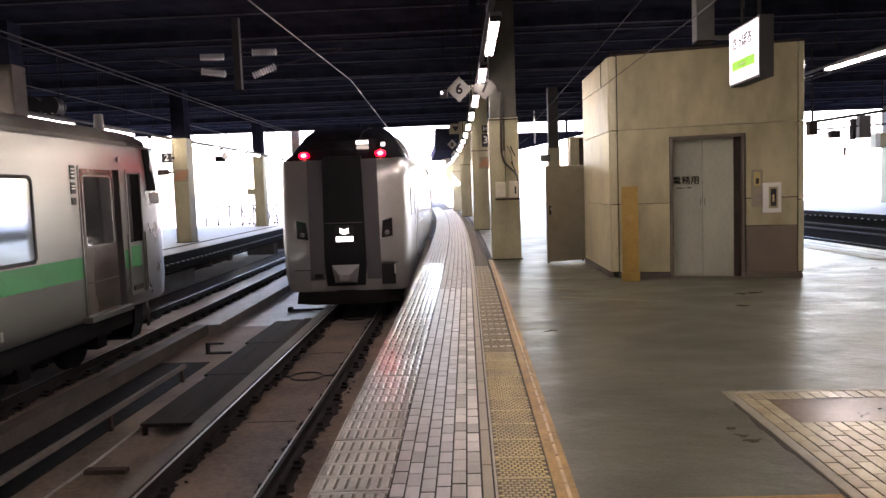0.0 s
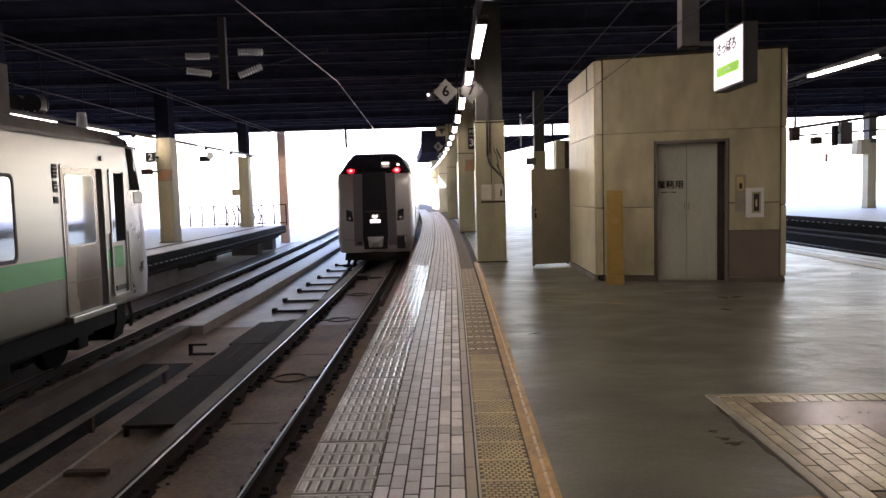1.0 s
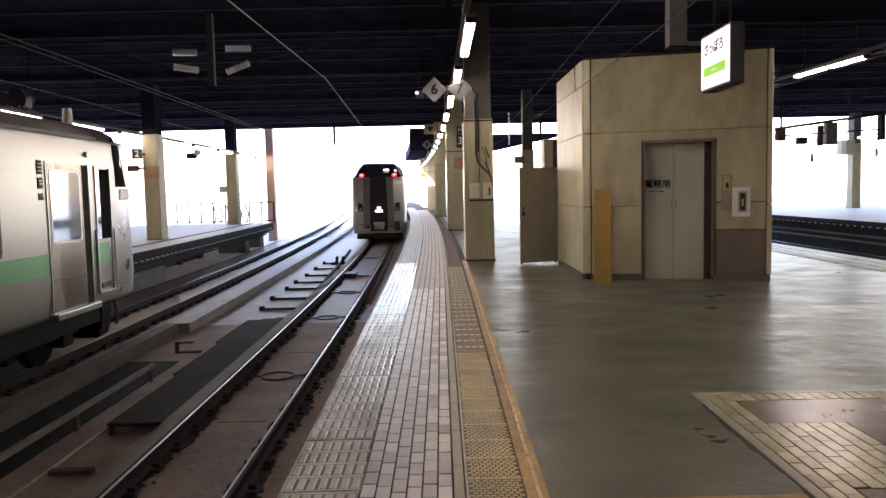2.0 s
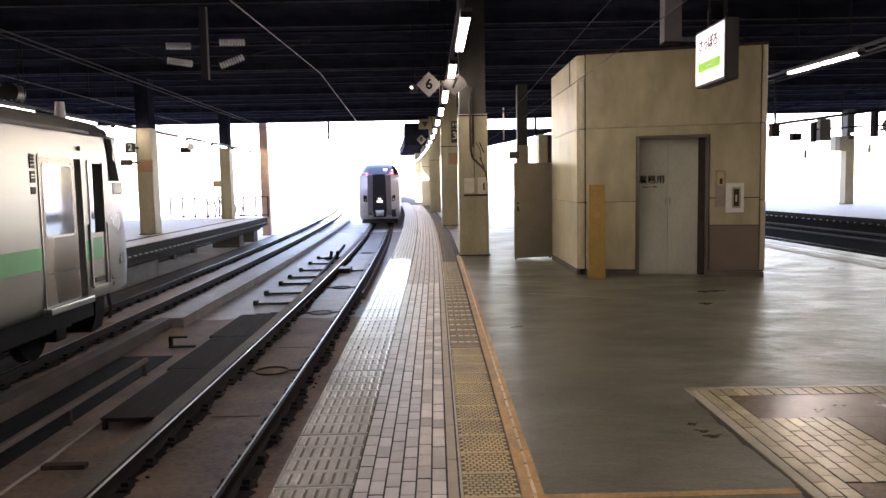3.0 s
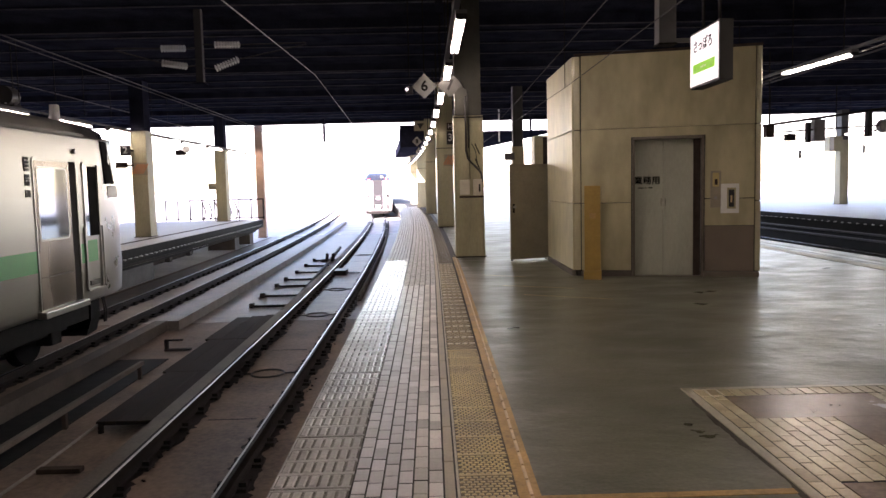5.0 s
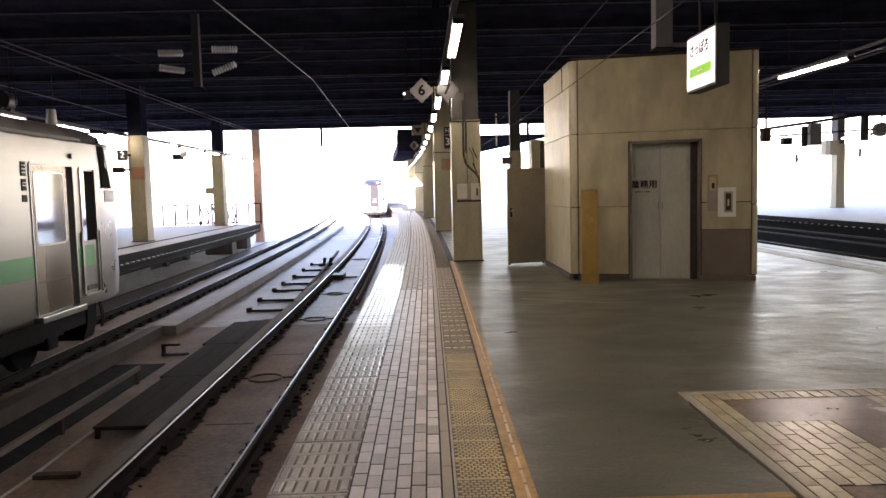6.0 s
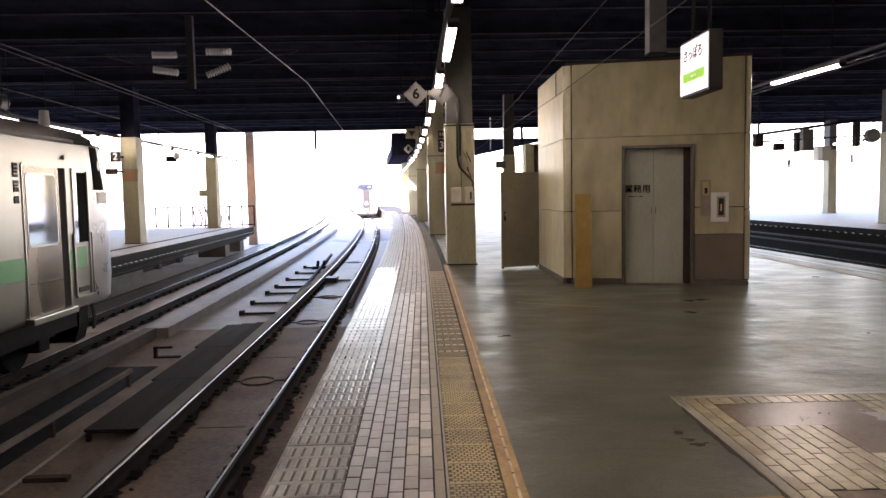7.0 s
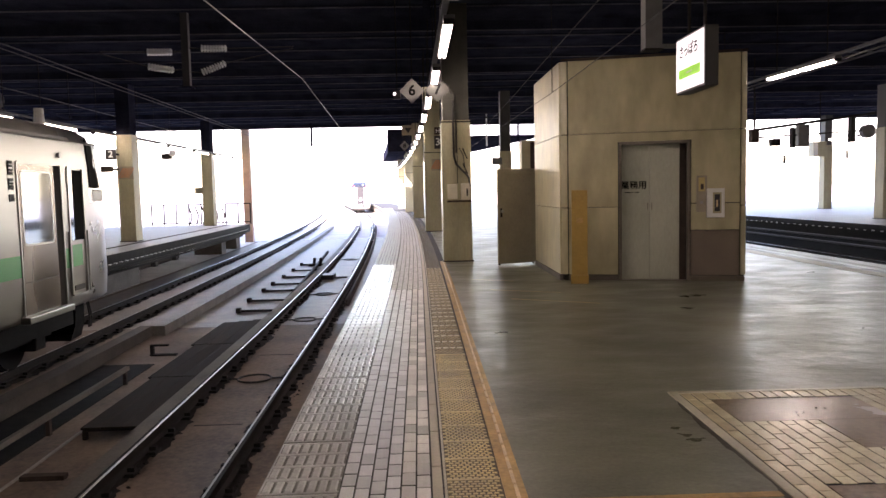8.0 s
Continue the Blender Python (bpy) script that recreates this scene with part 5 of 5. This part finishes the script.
# ---------------------------------------------------------------- left platform
def left_side():
    bm = bmesh.new()
    ribbon(bm, rect(-1.47, -1.4, -0.42, -0.02), track_2, steps(-14, 40.4, 20))
    tagged(part("platform_edge_beam", bm, UNDER), "black steel edge beam of the platform", "edge beam", kind="structure")
    bm = bmesh.new()
    for off, z in ((-1.38, -0.3), (-1.6, -0.5), (-1.75, -0.62)):
        ribbon(bm, rect(off - 0.03, off + 0.03, z - 0.03, z + 0.03), track_2, steps(-14, 40, 20))
    tagged(part("edge_pipes", bm, DARKSTEEL), "dark pipes along the platform edge", "pipe", kind="structure")
    bm = bmesh.new()
    ribbon(bm, rect(-2.5, -2.3, 0.001, 0.006), track_2, steps(-14, 40, 20))
    tagged(part("platform_line", bm, RUST), "dark line along the platform", "line", kind="structure")
    studs = base("edge_studs", None, "row of pale studs along the platform edge", "studs", kind="stuff")
    bm = bmesh.new()
    y = 14.0
    while y < 40:
        x = track_2(y) - 1.37
        box(bm, x - 0.02, x + 0.02, y - 0.09, y + 0.09, -0.29, -0.26)
        y += 0.42
    part("stud", bm, GREYSTEEL, studs)
    for y in steps(13, 33, 7):
        p = boxpart("pilaster", (track_2(y) - 3.5, track_2(y) - 3.3, y - 0.15, y + 0.15, BED_Z, -0.28), GRIMECON)
        tagged(p, "dark concrete pilaster under the platform", "pilaster", "pilasters", "structure")
    # facing slabs of the wall behind the edge beam
    facing = base("wall_facing", None, "grimy grey concrete facing slabs under the platform", "wall facing", kind="structure")
    for i in range(9):
        y0 = 12.6 + 1.3 * i
        x = track_2(y0 + 0.65) - 2.0
        boxpart("slab", (x - 0.08, x, y0 + 0.012, y0 + 1.288, BED_Z, -0.3), FACING, facing, bevel=0.008)
    # end railing
    rail = base("end_railing", pose(-14.3, 40.2, 0), "thin dark steel railing at the platform end", "railing")
    for i in range(9):
        bm = bmesh.new()
        tube(bm, (i * 0.66, 0, 0), (i * 0.66, 0, 1.15), 0.04, 6)
        part("post", bm, DARKSTEEL, rail)
    for z in (1.12, 0.12):
        bm = bmesh.new()
        tube(bm, (0, 0, z), (5.3, 0, z), 0.03, 6)
        part("rail_bar", bm, DARKSTEEL, rail)
    bm = bmesh.new()
    for i in range(6):
        a = 2.0 + i * 0.35
        path_tube(bm, [(a, 0.1, 0.02), (a + 0.12, 0.1, 0.5), (a - 0.05, 0.1, 1.0)], 0.04, 5)
    part("tied_rods", bm, RUST, rail, "bent rods leaning on the railing")
    spk = base("loudspeaker", pose(-10.6, 33.0, 3.5), "grey horn loudspeaker under the lamp trunking", "loudspeaker")
    bm = bmesh.new()
    tube(bm, (0, 0, 0), (0, -0.3, -0.05), 0.06, 12, 0.16)
    part("horn", bm, GREYSTEEL, spk)
    bm = bmesh.new()
    tube(bm, (0, 0, 0), (0, 0, 0.3), 0.02, 6)
    part("bracket", bm, DARKSTEEL, spk)

    mon = base("hanging_monitor", pose(-11.7, 20.6, 4.0), "dark rounded hanging monitor pair with small lamps", "monitor")
    for x in (-0.28, 0.22):
        bm = bmesh.new()
        tube(bm, (x, -0.2, 0.28), (x, 0.2, 0.28), 0.27, 20)
        part("hood", bm, BLACK, mon, "round black hood")
    boxpart("shelf", (-0.55, 0.5, -0.2, 0.2, -0.02, 0.03), DARKSTEEL, mon)
    for x in (-0.3, -0.1, 0.1, 0.3):
        boxpart("small_lamp", (x - 0.025, x + 0.025, -0.23, -0.2, 0.06, 0.085), PORCELAIN, mon)
    for x in (-0.4, 0.4):
        bm = bmesh.new()
        tube(bm, (x, 0, 0.0), (x, 0, 1.7), 0.015, 6)
        part("hanger", bm, DARKSTEEL, mon)


left_side()


def bare_shrub(x, y, z):
    """Bare twigs in forks from one root."""
    rnd = random.Random(17)
    ob = base("bare_shrub", pose(x, y, z), "bare brown shrub with spread twigs beside the track", "shrub")
    bm = bmesh.new()
    for i in range(26):
        a, up = rnd.uniform(0, 2 * math.pi), rnd.uniform(0.25, 1.3)
        d = Vector((math.cos(a) * math.cos(up), math.sin(a) * math.cos(up), math.sin(up)))
        p = Vector((0, 0, 0))
        q = p + d * rnd.uniform(0.5, 0.9)
        tube(bm, p, q, 0.028, 5, 0.018)
        for k in range(3):
            e = (d + Vector((rnd.uniform(-0.6, 0.6), rnd.uniform(-0.6, 0.6), rnd.uniform(-0.2, 0.5)))).normalized()
            tube(bm, q, q + e * rnd.uniform(0.3, 0.7), 0.018, 4, 0.008)
    part("twigs", bm, TWIG, ob)
    bm = bmesh.new()
    tube(bm, (0, 0, -0.1), (0, 0, 0.15), 0.07, 6, 0.04)
    part("stem", bm, TWIG, ob)


bare_shrub(-8.6, 74.0, BED_Z - 0.06)


# ---------------------------------------------------------------- right side
def right_side():
    for x0, x1, mat, lab in ((7.48, 7.76, BAND, "pale worn stone band near the platform edge"), (7.92, 8.08, SLAB_FAR, "grey worn slab band near the platform edge"),
                             (8.25, 8.58, SLAB_FAR, "pale platform edge slabs")):
        bm = bmesh.new()
        box(bm, x0, x1, 6, 70, -0.02, 0.004)
        tagged(part("edge_band", bm, mat), lab, "paving band", kind="structure")
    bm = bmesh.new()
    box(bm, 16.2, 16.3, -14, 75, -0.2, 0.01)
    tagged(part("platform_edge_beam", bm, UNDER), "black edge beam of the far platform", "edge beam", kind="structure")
    bm = bmesh.new()
    y = 12.0
    while y < 60:
        box(bm, 16.17, 16.2, y - 0.07, y + 0.07, -0.2, -0.185)
        y += 0.5
    tagged(part("edge_studs", bm, WHITE), "row of pale studs under the far platform edge", "studs", kind="stuff")
    for z in (-0.62, -0.85):
        bm = bmesh.new()
        tube(bm, (16.66, -10, z), (16.66, 70, z), 0.045, 8)
        tagged(part("wall_pipe", bm, PIPEGREY), "grey pipe along the dark platform wall", "pipe", "wall pipes", "structure")
    # suspended gear
    g = base("service_rail", pose(20, 32, 0), "hanging grey service rail with boxes and speakers", "service rail")
    bm = bmesh.new()
    tube(bm, (-5.4, 0, 3.87), (1.2, 0, 4.67), 0.06, 8)
    part("upper_rail", bm, DARKSTEEL, g)
    bm = bmesh.new()
    tube(bm, (-5.4, 0, 3.56), (1.2, 0, 3.86), 0.035, 8)
    part("lower_rail", bm, DARKSTEEL, g)
    for x, z0, z1, w, mat in ((-4.22, 3.2, 3.5, 0.2, DARKSTEEL), (-3.43, 3.1, 3.98, 0.07, DARKSTEEL), (-2.98, 3.15, 4.1, 0.24, PLATEGREY), (-0.77, 3.3, 4.4, 0.1, DARKSTEEL)):
        boxpart("hanging_box", (x - w, x + w, -0.15, 0.15, z0, z1), mat, g, "dark hanging equipment box", bevel=0.02)
    for x, top in ((-4.22, 3.62), (-0.03, 4.5)):
        bm = bmesh.new()
        tube(bm, (x, 0, 3.45), (x, 0, top), 0.025, 6)
        part("drop_rod", bm, DARKSTEEL, g)
    for x in (-5.1, -2.2, 0.6):
        bm = bmesh.new()
        tube(bm, (x, 0, 3.6), (x, 0, 5.64), 0.025, 6)
        part("hanger", bm, DARKSTEEL, g)
    for x, z in ((-3.77, 2.6), (-0.96, 2.77)):
        boxpart("small_weight", (x - 0.05, x + 0.05, -0.05, 0.05, z - 0.18, z + 0.18), GREYSTEEL, g)
        bm = bmesh.new()
        tube(bm, (x, 0, z + 0.18), (x, 0, 3.65), 0.006, 5)
        part("cord", bm, GREYSTEEL, g)
    bm = bmesh.new()
    tube(bm, (-0.03, -0.1, 3.77), (-0.03, 0.2, 3.77), 0.3, 20)
    part("round_speaker", bm, BLACK, g, "round black speaker")
    c = base("equipment_cabinet", pose(23.64, 42.8, 3.1), "cream equipment cabinet fixed to the column", "cabinet")
    boxpart("case", (-0.35, 0.42, -0.3, 0.3, 0, 0.85), CREAM_COL, c, bevel=0.02)
    boxpart("face", (-0.33, -0.1, -0.31, -0.3, 0.05, 0.8), WHITE, c)
    boxpart("bracket", (0.3, 0.55, -0.05, 0.05, 0.3, 0.5), DARKSTEEL, c)
    lampbox = base("red_lamp_box", pose(11.14, 24.0, 2.9), "small red-brown lamp box hanging beside the lift house", "lamp box")
    boxpart("case", (-0.13, 0.13, -0.13, 0.13, 0, 0.42), RUST, lampbox, bevel=0.02)
    bm = bmesh.new()
    tube(bm, (0, 0, 0.42), (0, 0, 2.74), 0.02, 6)
    part("hanger", bm, DARKSTEEL, lampbox)


right_side()


# ---------------------------------------------------------------- platform surface
def piece(name, me, parent, m):
    ob = new(name, me)
    ob.parent = parent
    ob.matrix_local = m
    return ob


def mesh_of(name, bm, mat, side=None):
    bmesh.ops.recalc_face_normals(bm, faces=bm.faces)
    me = bpy.data.meshes.new(name)
    bm.to_mesh(me)
    bm.free()
    me.materials.append(mat)
    if side:
        me.materials.append(side)
    return me


def tile_block(w, l, h, b=0.0025):
    """A tile with a chamfered top, its top at z = 0."""
    bm = bmesh.new()
    lo = [bm.verts.new((x, y, -h)) for x, y in ((0, 0), (w, 0), (w, l), (0, l))]
    mid = [bm.verts.new((x, y, -b)) for x, y in ((0, 0), (w, 0), (w, l), (0, l))]
    up = [bm.verts.new((x, y, 0)) for x, y in ((b, b), (w - b, b), (w - b, l - b), (b, l - b))]
    for r0, r1 in ((lo, mid), (mid, up)):
        for i in range(4):
            bm.faces.new((r0[i], r0[(i + 1) % 4], r1[(i + 1) % 4], r1[i]))
    bm.faces.new(up)
    for f in bm.faces:
        f.material_index = 0
    for f in list(bm.faces)[:4]:
        f.material_index = 1
    return bm


def many_blocks(places, l, h, mat, name, label, b=0.0025):
    """Joined tiles at (x, y, z), each with its width, as one part."""
    verts, faces = [], []
    for x, y, z, w in places:
        n = len(verts)
        verts += [(x, y, z - h), (x + w, y, z - h), (x + w, y + l, z - h), (x, y + l, z - h),
                  (x + b, y + b, z), (x + w - b, y + b, z), (x + w - b, y + l - b, z), (x + b, y + l - b, z)]
        faces += [(n + i, n + (i + 1) % 4, n + 4 + (i + 1) % 4, n + 4 + i) for i in range(4)] + [(n + 4, n + 5, n + 6, n + 7)]
    me = bpy.data.meshes.new(name)
    me.from_pydata(verts, [], faces)
    me.materials.append(mat)
    me.materials.append(GROUT)
    for p in me.polygons:
        p.material_index = 0 if p.index % 5 == 4 else 1
    return tagged(new(name, me), label, "paving", kind="stuff")


def edge_paving():
    rnd = random.Random(4)
    paving = base("edge_paving", None, "worn paving strip of slabs, tiles and tactile blocks", "paving", kind="structure")
    bm = bmesh.new()
    ys = [y for y in LONG if y < 110]
    rings = [[bm.verts.new(p) for p in ((edge(y) + 0.01, y, -0.03), (strip(1.37, y), y, -0.03), (strip(1.37, y), y, -0.012), (edge(y) + 0.01, y, -0.012))] for y in ys]
    for ra, rb in zip(rings[:-1], rings[1:]):
        for i in range(4):
            bm.faces.new((ra[i], rb[i], rb[(i + 1) % 4], ra[(i + 1) % 4]))
    part("bedding", bm, GROUT, paving, "dark joints")
    # edge slabs: raised bars in four rows, plain cross ribs between the rows
    L = 0.79
    bm = bmesh.new()
    box(bm, 0.0, 0.416, 0.006, L - 0.006, -0.1, -0.005)

    def block(x0, x1, y0, y1, z, e, f):
        va = [bm.verts.new((x, y, -0.005)) for x, y in ((x0, y0), (x1, y0), (x1, y1), (x0, y1))]
        vb = [bm.verts.new((x, y, z)) for x, y in ((x0 + e, y0 + f), (x1 - e, y0 + f), (x1 - e, y1 - f), (x0 + e, y1 - f))]
        for k in range(4):
            bm.faces.new((va[k], va[(k + 1) % 4], vb[(k + 1) % 4], vb[k]))
        bm.faces.new(vb)
    for i in range(7):
        for j in range(4):
            x0, y0 = 0.012 + i * 0.0575, 0.022 + j * 0.193
            block(x0, x0 + 0.046, y0, y0 + 0.155, 0.003, 0.009, 0.012)
    for j in range(5):
        y0 = 0.006 if j == 0 else 0.177 + (j - 1) * 0.193
        y1 = 0.022 if j == 0 else min(y0 + 0.038, L - 0.006)
        block(0.0, 0.416, y0, y1, 0.0, 0.002, 0.003)
    block(0.0, 0.012, 0.022, 0.756, 0.0, 0.002, 0.001)
    slab = mesh_of("slab", bm, SLAB)
    slab.materials.append(GROOVE)
    for p in slab.polygons[:6]:
        p.material_index = 1
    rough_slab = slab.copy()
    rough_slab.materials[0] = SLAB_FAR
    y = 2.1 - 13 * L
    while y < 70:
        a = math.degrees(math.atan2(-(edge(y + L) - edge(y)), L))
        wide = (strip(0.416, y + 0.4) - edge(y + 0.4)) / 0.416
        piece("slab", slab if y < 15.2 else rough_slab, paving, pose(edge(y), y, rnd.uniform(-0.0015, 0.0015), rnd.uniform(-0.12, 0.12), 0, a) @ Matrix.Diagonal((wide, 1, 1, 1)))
        y += L
    # tiles in six columns
    me = mesh_of("tile", tile_block(0.0705, 0.159, 0.02, 0.003), TILE, GROUT)
    pale = mesh_of("tile", tile_block(0.0705, 0.159, 0.02, 0.003), TILE_PALE, GROUT)
    far = []
    for c in range(6):
        y = -8.0 + rnd.uniform(0, 0.16)
        n = 0
        while y < 60:
            x = strip(0.425 + c * 0.0797, y)
            z = rnd.uniform(-0.0015, 0.001)
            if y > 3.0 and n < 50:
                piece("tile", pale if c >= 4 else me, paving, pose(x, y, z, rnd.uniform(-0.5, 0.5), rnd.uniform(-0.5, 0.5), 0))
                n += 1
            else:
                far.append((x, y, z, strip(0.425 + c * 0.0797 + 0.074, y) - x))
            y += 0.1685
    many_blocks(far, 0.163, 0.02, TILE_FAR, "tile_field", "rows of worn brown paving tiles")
    # plain band and a thin pale line beside the tactile blocks
    bm = bmesh.new()
    box(bm, 0, 0.052, 0.003, 0.592, -0.02, 0.0, 0.003)
    band = mesh_of("band_stone", bm, BAND)
    bm = bmesh.new()
    box(bm, 0, 0.013, 0.0, 0.597, -0.02, 0.002, 0.002)
    line = mesh_of("edge_line", bm, EDGING)
    y = -8.0
    while y < 60:
        a = math.degrees(math.atan2(-(strip(0.93, y + 0.6) - strip(0.93, y)), 0.6))
        piece("band_stone", band, paving, pose(strip(0.904, y), y, 0, 0, 0, a))
        piece("edge_line", line, paving, pose(strip(0.966, y), y, 0, 0, 0, a))
        y += 0.6

    # tactile blocks with small studs
    def tactile(nx, ny, frac, top, rib):
        bm = bmesh.new()
        box(bm, 0, 0.285, 0.0, 0.3, -0.02, 0.0)
        for j in range(ny):
            for i in range(nx):
                w = 0.285 / nx
                l = 0.278 / ny
                x0 = i * w + (w * 0.5 if j % 2 else 0.0) + 0.002
                if x0 + w * 0.8 > 0.285:
                    continue
                y0 = j * l + 0.003
                va = [bm.verts.new((x, yy, 0.0)) for x, yy in ((x0, y0), (x0 + w * 0.76, y0), (x0 + w * 0.76, y0 + l * frac), (x0, y0 + l * frac))]
                e = w * 0.14
                vb = [bm.verts.new((x, yy, 0.0038)) for x, yy in ((x0 + e, y0 + e * 0.6), (x0 + w * 0.76 - e, y0 + e * 0.6), (x0 + w * 0.76 - e, y0 + l * frac - e * 0.6), (x0 + e, y0 + l * frac - e * 0.6))]
                for k in range(4):
                    bm.faces.new((va[k], va[(k + 1) % 4], vb[(k + 1) % 4], vb[k]))
                bm.faces.new(vb)
        count = len(bm.faces)
        if rib:
            for x0 in (0.012, 0.083, 0.154, 0.225):
                box(bm, x0, x0 + 0.05, 0.272, 0.296, -0.001, 0.006)
        else:
            box(bm, 0.002, 0.283, 0.282, 0.298, -0.001, 0.0035)
        me = mesh_of("tactile_block", bm, top)
        me.materials.append(TACTILE_BASE)
        for p in me.polygons[:6]:
            p.material_index = 1
        me.materials.append(RIB)
        if rib:
            for p in me.polygons[count:]:
                p.material_index = 2
        return me
    # Block tones are duller from 6.6 m on and darker from 14.6 m.
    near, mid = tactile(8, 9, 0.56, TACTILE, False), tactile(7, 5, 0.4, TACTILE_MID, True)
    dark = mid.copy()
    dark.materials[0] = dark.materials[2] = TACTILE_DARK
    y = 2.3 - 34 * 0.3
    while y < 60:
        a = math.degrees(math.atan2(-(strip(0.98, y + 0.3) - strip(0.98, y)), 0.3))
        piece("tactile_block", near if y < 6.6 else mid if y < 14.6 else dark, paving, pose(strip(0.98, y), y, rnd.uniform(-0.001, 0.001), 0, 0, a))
        y += 0.3
    # orange line with pale beads
    bm = bmesh.new()
    ribbon(bm, rect(1.27, 1.378, -0.02, 0.003), lambda y: strip(1.32, y) - 1.32, [-8, 2, 4, 6, 8, 10, 13, 16])
    box(bm, strip(1.37, 3.47), 1.80, 3.44, 3.5, -0.02, 0.003)
    part("orange_line", bm, ORANGE, paving, "worn orange painted line")
    bm = bmesh.new()
    box(bm, 0, 0.018, 0, 0.178, 0.0, 0.009, 0.003)
    bead = mesh_of("bead", bm, BEAD)
    y = -7.9
    while y < 16:
        a = math.degrees(math.atan2(-(strip(1.32, y + 0.2) - strip(1.32, y)), 0.2))
        piece("bead", bead, paving, pose(strip(1.322, y), y, 0.003, 0, 0, a + rnd.uniform(-0.6, 0.6)))
        y += 0.2
    return paving


edge_paving()


def floor_pad():
    rnd = random.Random(9)
    pad = base("floor_pad", pose(1.795, 3.42, 0, 0, 0, -0.9) @ pose(-1.795, -3.42, 0), "raised pad of pale paving tiles round brown hatch plates", "paving", kind="structure")
    bm = bmesh.new()
    box(bm, 1.86, 4.3, 2.2, 5.26, -0.03, 0.002)
    part("bedding", bm, GROUT, pad, "dark joints")
    bm = bmesh.new()
    box(bm, 1.795, 1.858, 2.2, 5.29, -0.03, 0.012, 0.004)
    box(bm, 1.795, 4.3, 5.235, 5.29, -0.03, 0.0125, 0.004)
    box(bm, 1.795, 4.3, 2.14, 2.197, -0.03, 0.0125, 0.004)
    part("edging", bm, EDGING, pad, "worn pale edging strip")
    plates = ((2.036, 3.05, 4.56, 5.064), (2.54, 3.05, 4.045, 4.56), (2.036, 2.975, 2.3, 3.53))
    for x0, x1, y0, y1 in plates:
        boxpart("hatch_plate", (x0, x1, y0, y1, -0.02, 0.01), HATCH, pad, "smooth brown hatch plate", bevel=0.002)
    me = mesh_of("tile", tile_block(0.0772, 0.162, 0.02, 0.003), PADTILE, GROUT)
    short = mesh_of("tile", tile_block(0.0772, 0.158, 0.02, 0.003), PADTILE, GROUT)
    col, x = 0, 1.866
    while x < 4.2:
        y = 5.066 - 0.166 - (0.084 if col % 2 else 0)
        if col % 2 and not 2.0 < x < 3.04:
            piece("tile", me, pad, pose(x, 5.066 - 0.084, 0.012) @ Matrix.Diagonal((1, 0.47, 1, 1)))
        while y > 2.05:
            lo, hi = max(y, 2.206), y + 0.161
            for x0, x1, y0, y1 in plates:
                if x + 0.075 > x0 and x < x1 - 0.01:
                    if lo < y1 < hi and y0 < lo:
                        lo = y1 + 0.007
                    elif lo < y0 < hi and y1 > hi:
                        hi = y0 - 0.007
                    elif lo >= y0 - 0.01 and hi <= y1 + 0.01:
                        hi = lo
            if hi - lo > 0.02:
                piece("tile", me, pad, pose(x, lo, 0.012 + rnd.uniform(-0.001, 0.001)) @ Matrix.Diagonal((1, (hi - lo) / 0.161, 1, 1)))
            y -= 0.1685
        x += 0.084
        col += 1
    x = 1.866
    while x < 4.2:
        piece("tile", short, pad, pose(x, 5.072, 0.012 + rnd.uniform(-0.001, 0.001)))
        x += 0.084
    bm = bmesh.new()
    y, prev = 2.5, None
    while y < 5.1:
        w = 0.006 + 0.024 * abs(math.sin(y * 2.3 + 0.8)) + 0.006 * math.sin(y * 17) + rnd.uniform(0, 0.01)
        pair = [bm.verts.new((1.794 - w, y, 0.002)), bm.verts.new((1.797, y, 0.006))]
        if prev:
            bm.faces.new((prev[0], prev[1], pair[1], pair[0]))
        prev = pair
        y += 0.045
    part("dirt_edge", bm, DIRT, pad, "dark dirt caked against the edging")
    return pad


floor_pad()


# scratches on the asphalt
bm = bmesh.new()
for x0, y0, x1, y1 in ((1.1, 11.2, 2.1, 10.7), (1.3, 10.2, 2.4, 9.6), (0.9, 12.6, 1.6, 12.2)):
    d = Vector((x1 - x0, y1 - y0, 0)).normalized().cross(Vector((0, 0, 1))) * 0.017
    vs = [bm.verts.new((x0 + d.x, y0 + d.y, 0.003)), bm.verts.new((x1 + d.x, y1 + d.y, 0.003)), bm.verts.new((x1 - d.x, y1 - d.y, 0.003)), bm.verts.new((x0 - d.x, y0 - d.y, 0.003))]
    bm.faces.new(vs)
tagged(part("floor_scuffs", bm, BEAD), "thin pale scuff lines on the asphalt", "scuff", kind="structure")


# ---------------------------------------------------------------- motion
def motions():
    def rows(offset):
        out = []
        for i in range(17):
            t = i * 0.5
            y = 16 + offset + 10.9 * t
            ang = math.degrees(math.atan2(-(track_1(y + 17) - track_1(y + 3)), 14))
            sway = 0.1 * max(0.0, 1 - max(0.0, y - 16) / 14)
            out.append((t, pose(track_1(y) - sway, y, RAIL_Z, 0, 0, ang)))
        return out
    walk(departing, rows(0))
    walk(coach_one, rows(20.5))
    walk(coach_two, rows(41.0))


motions()
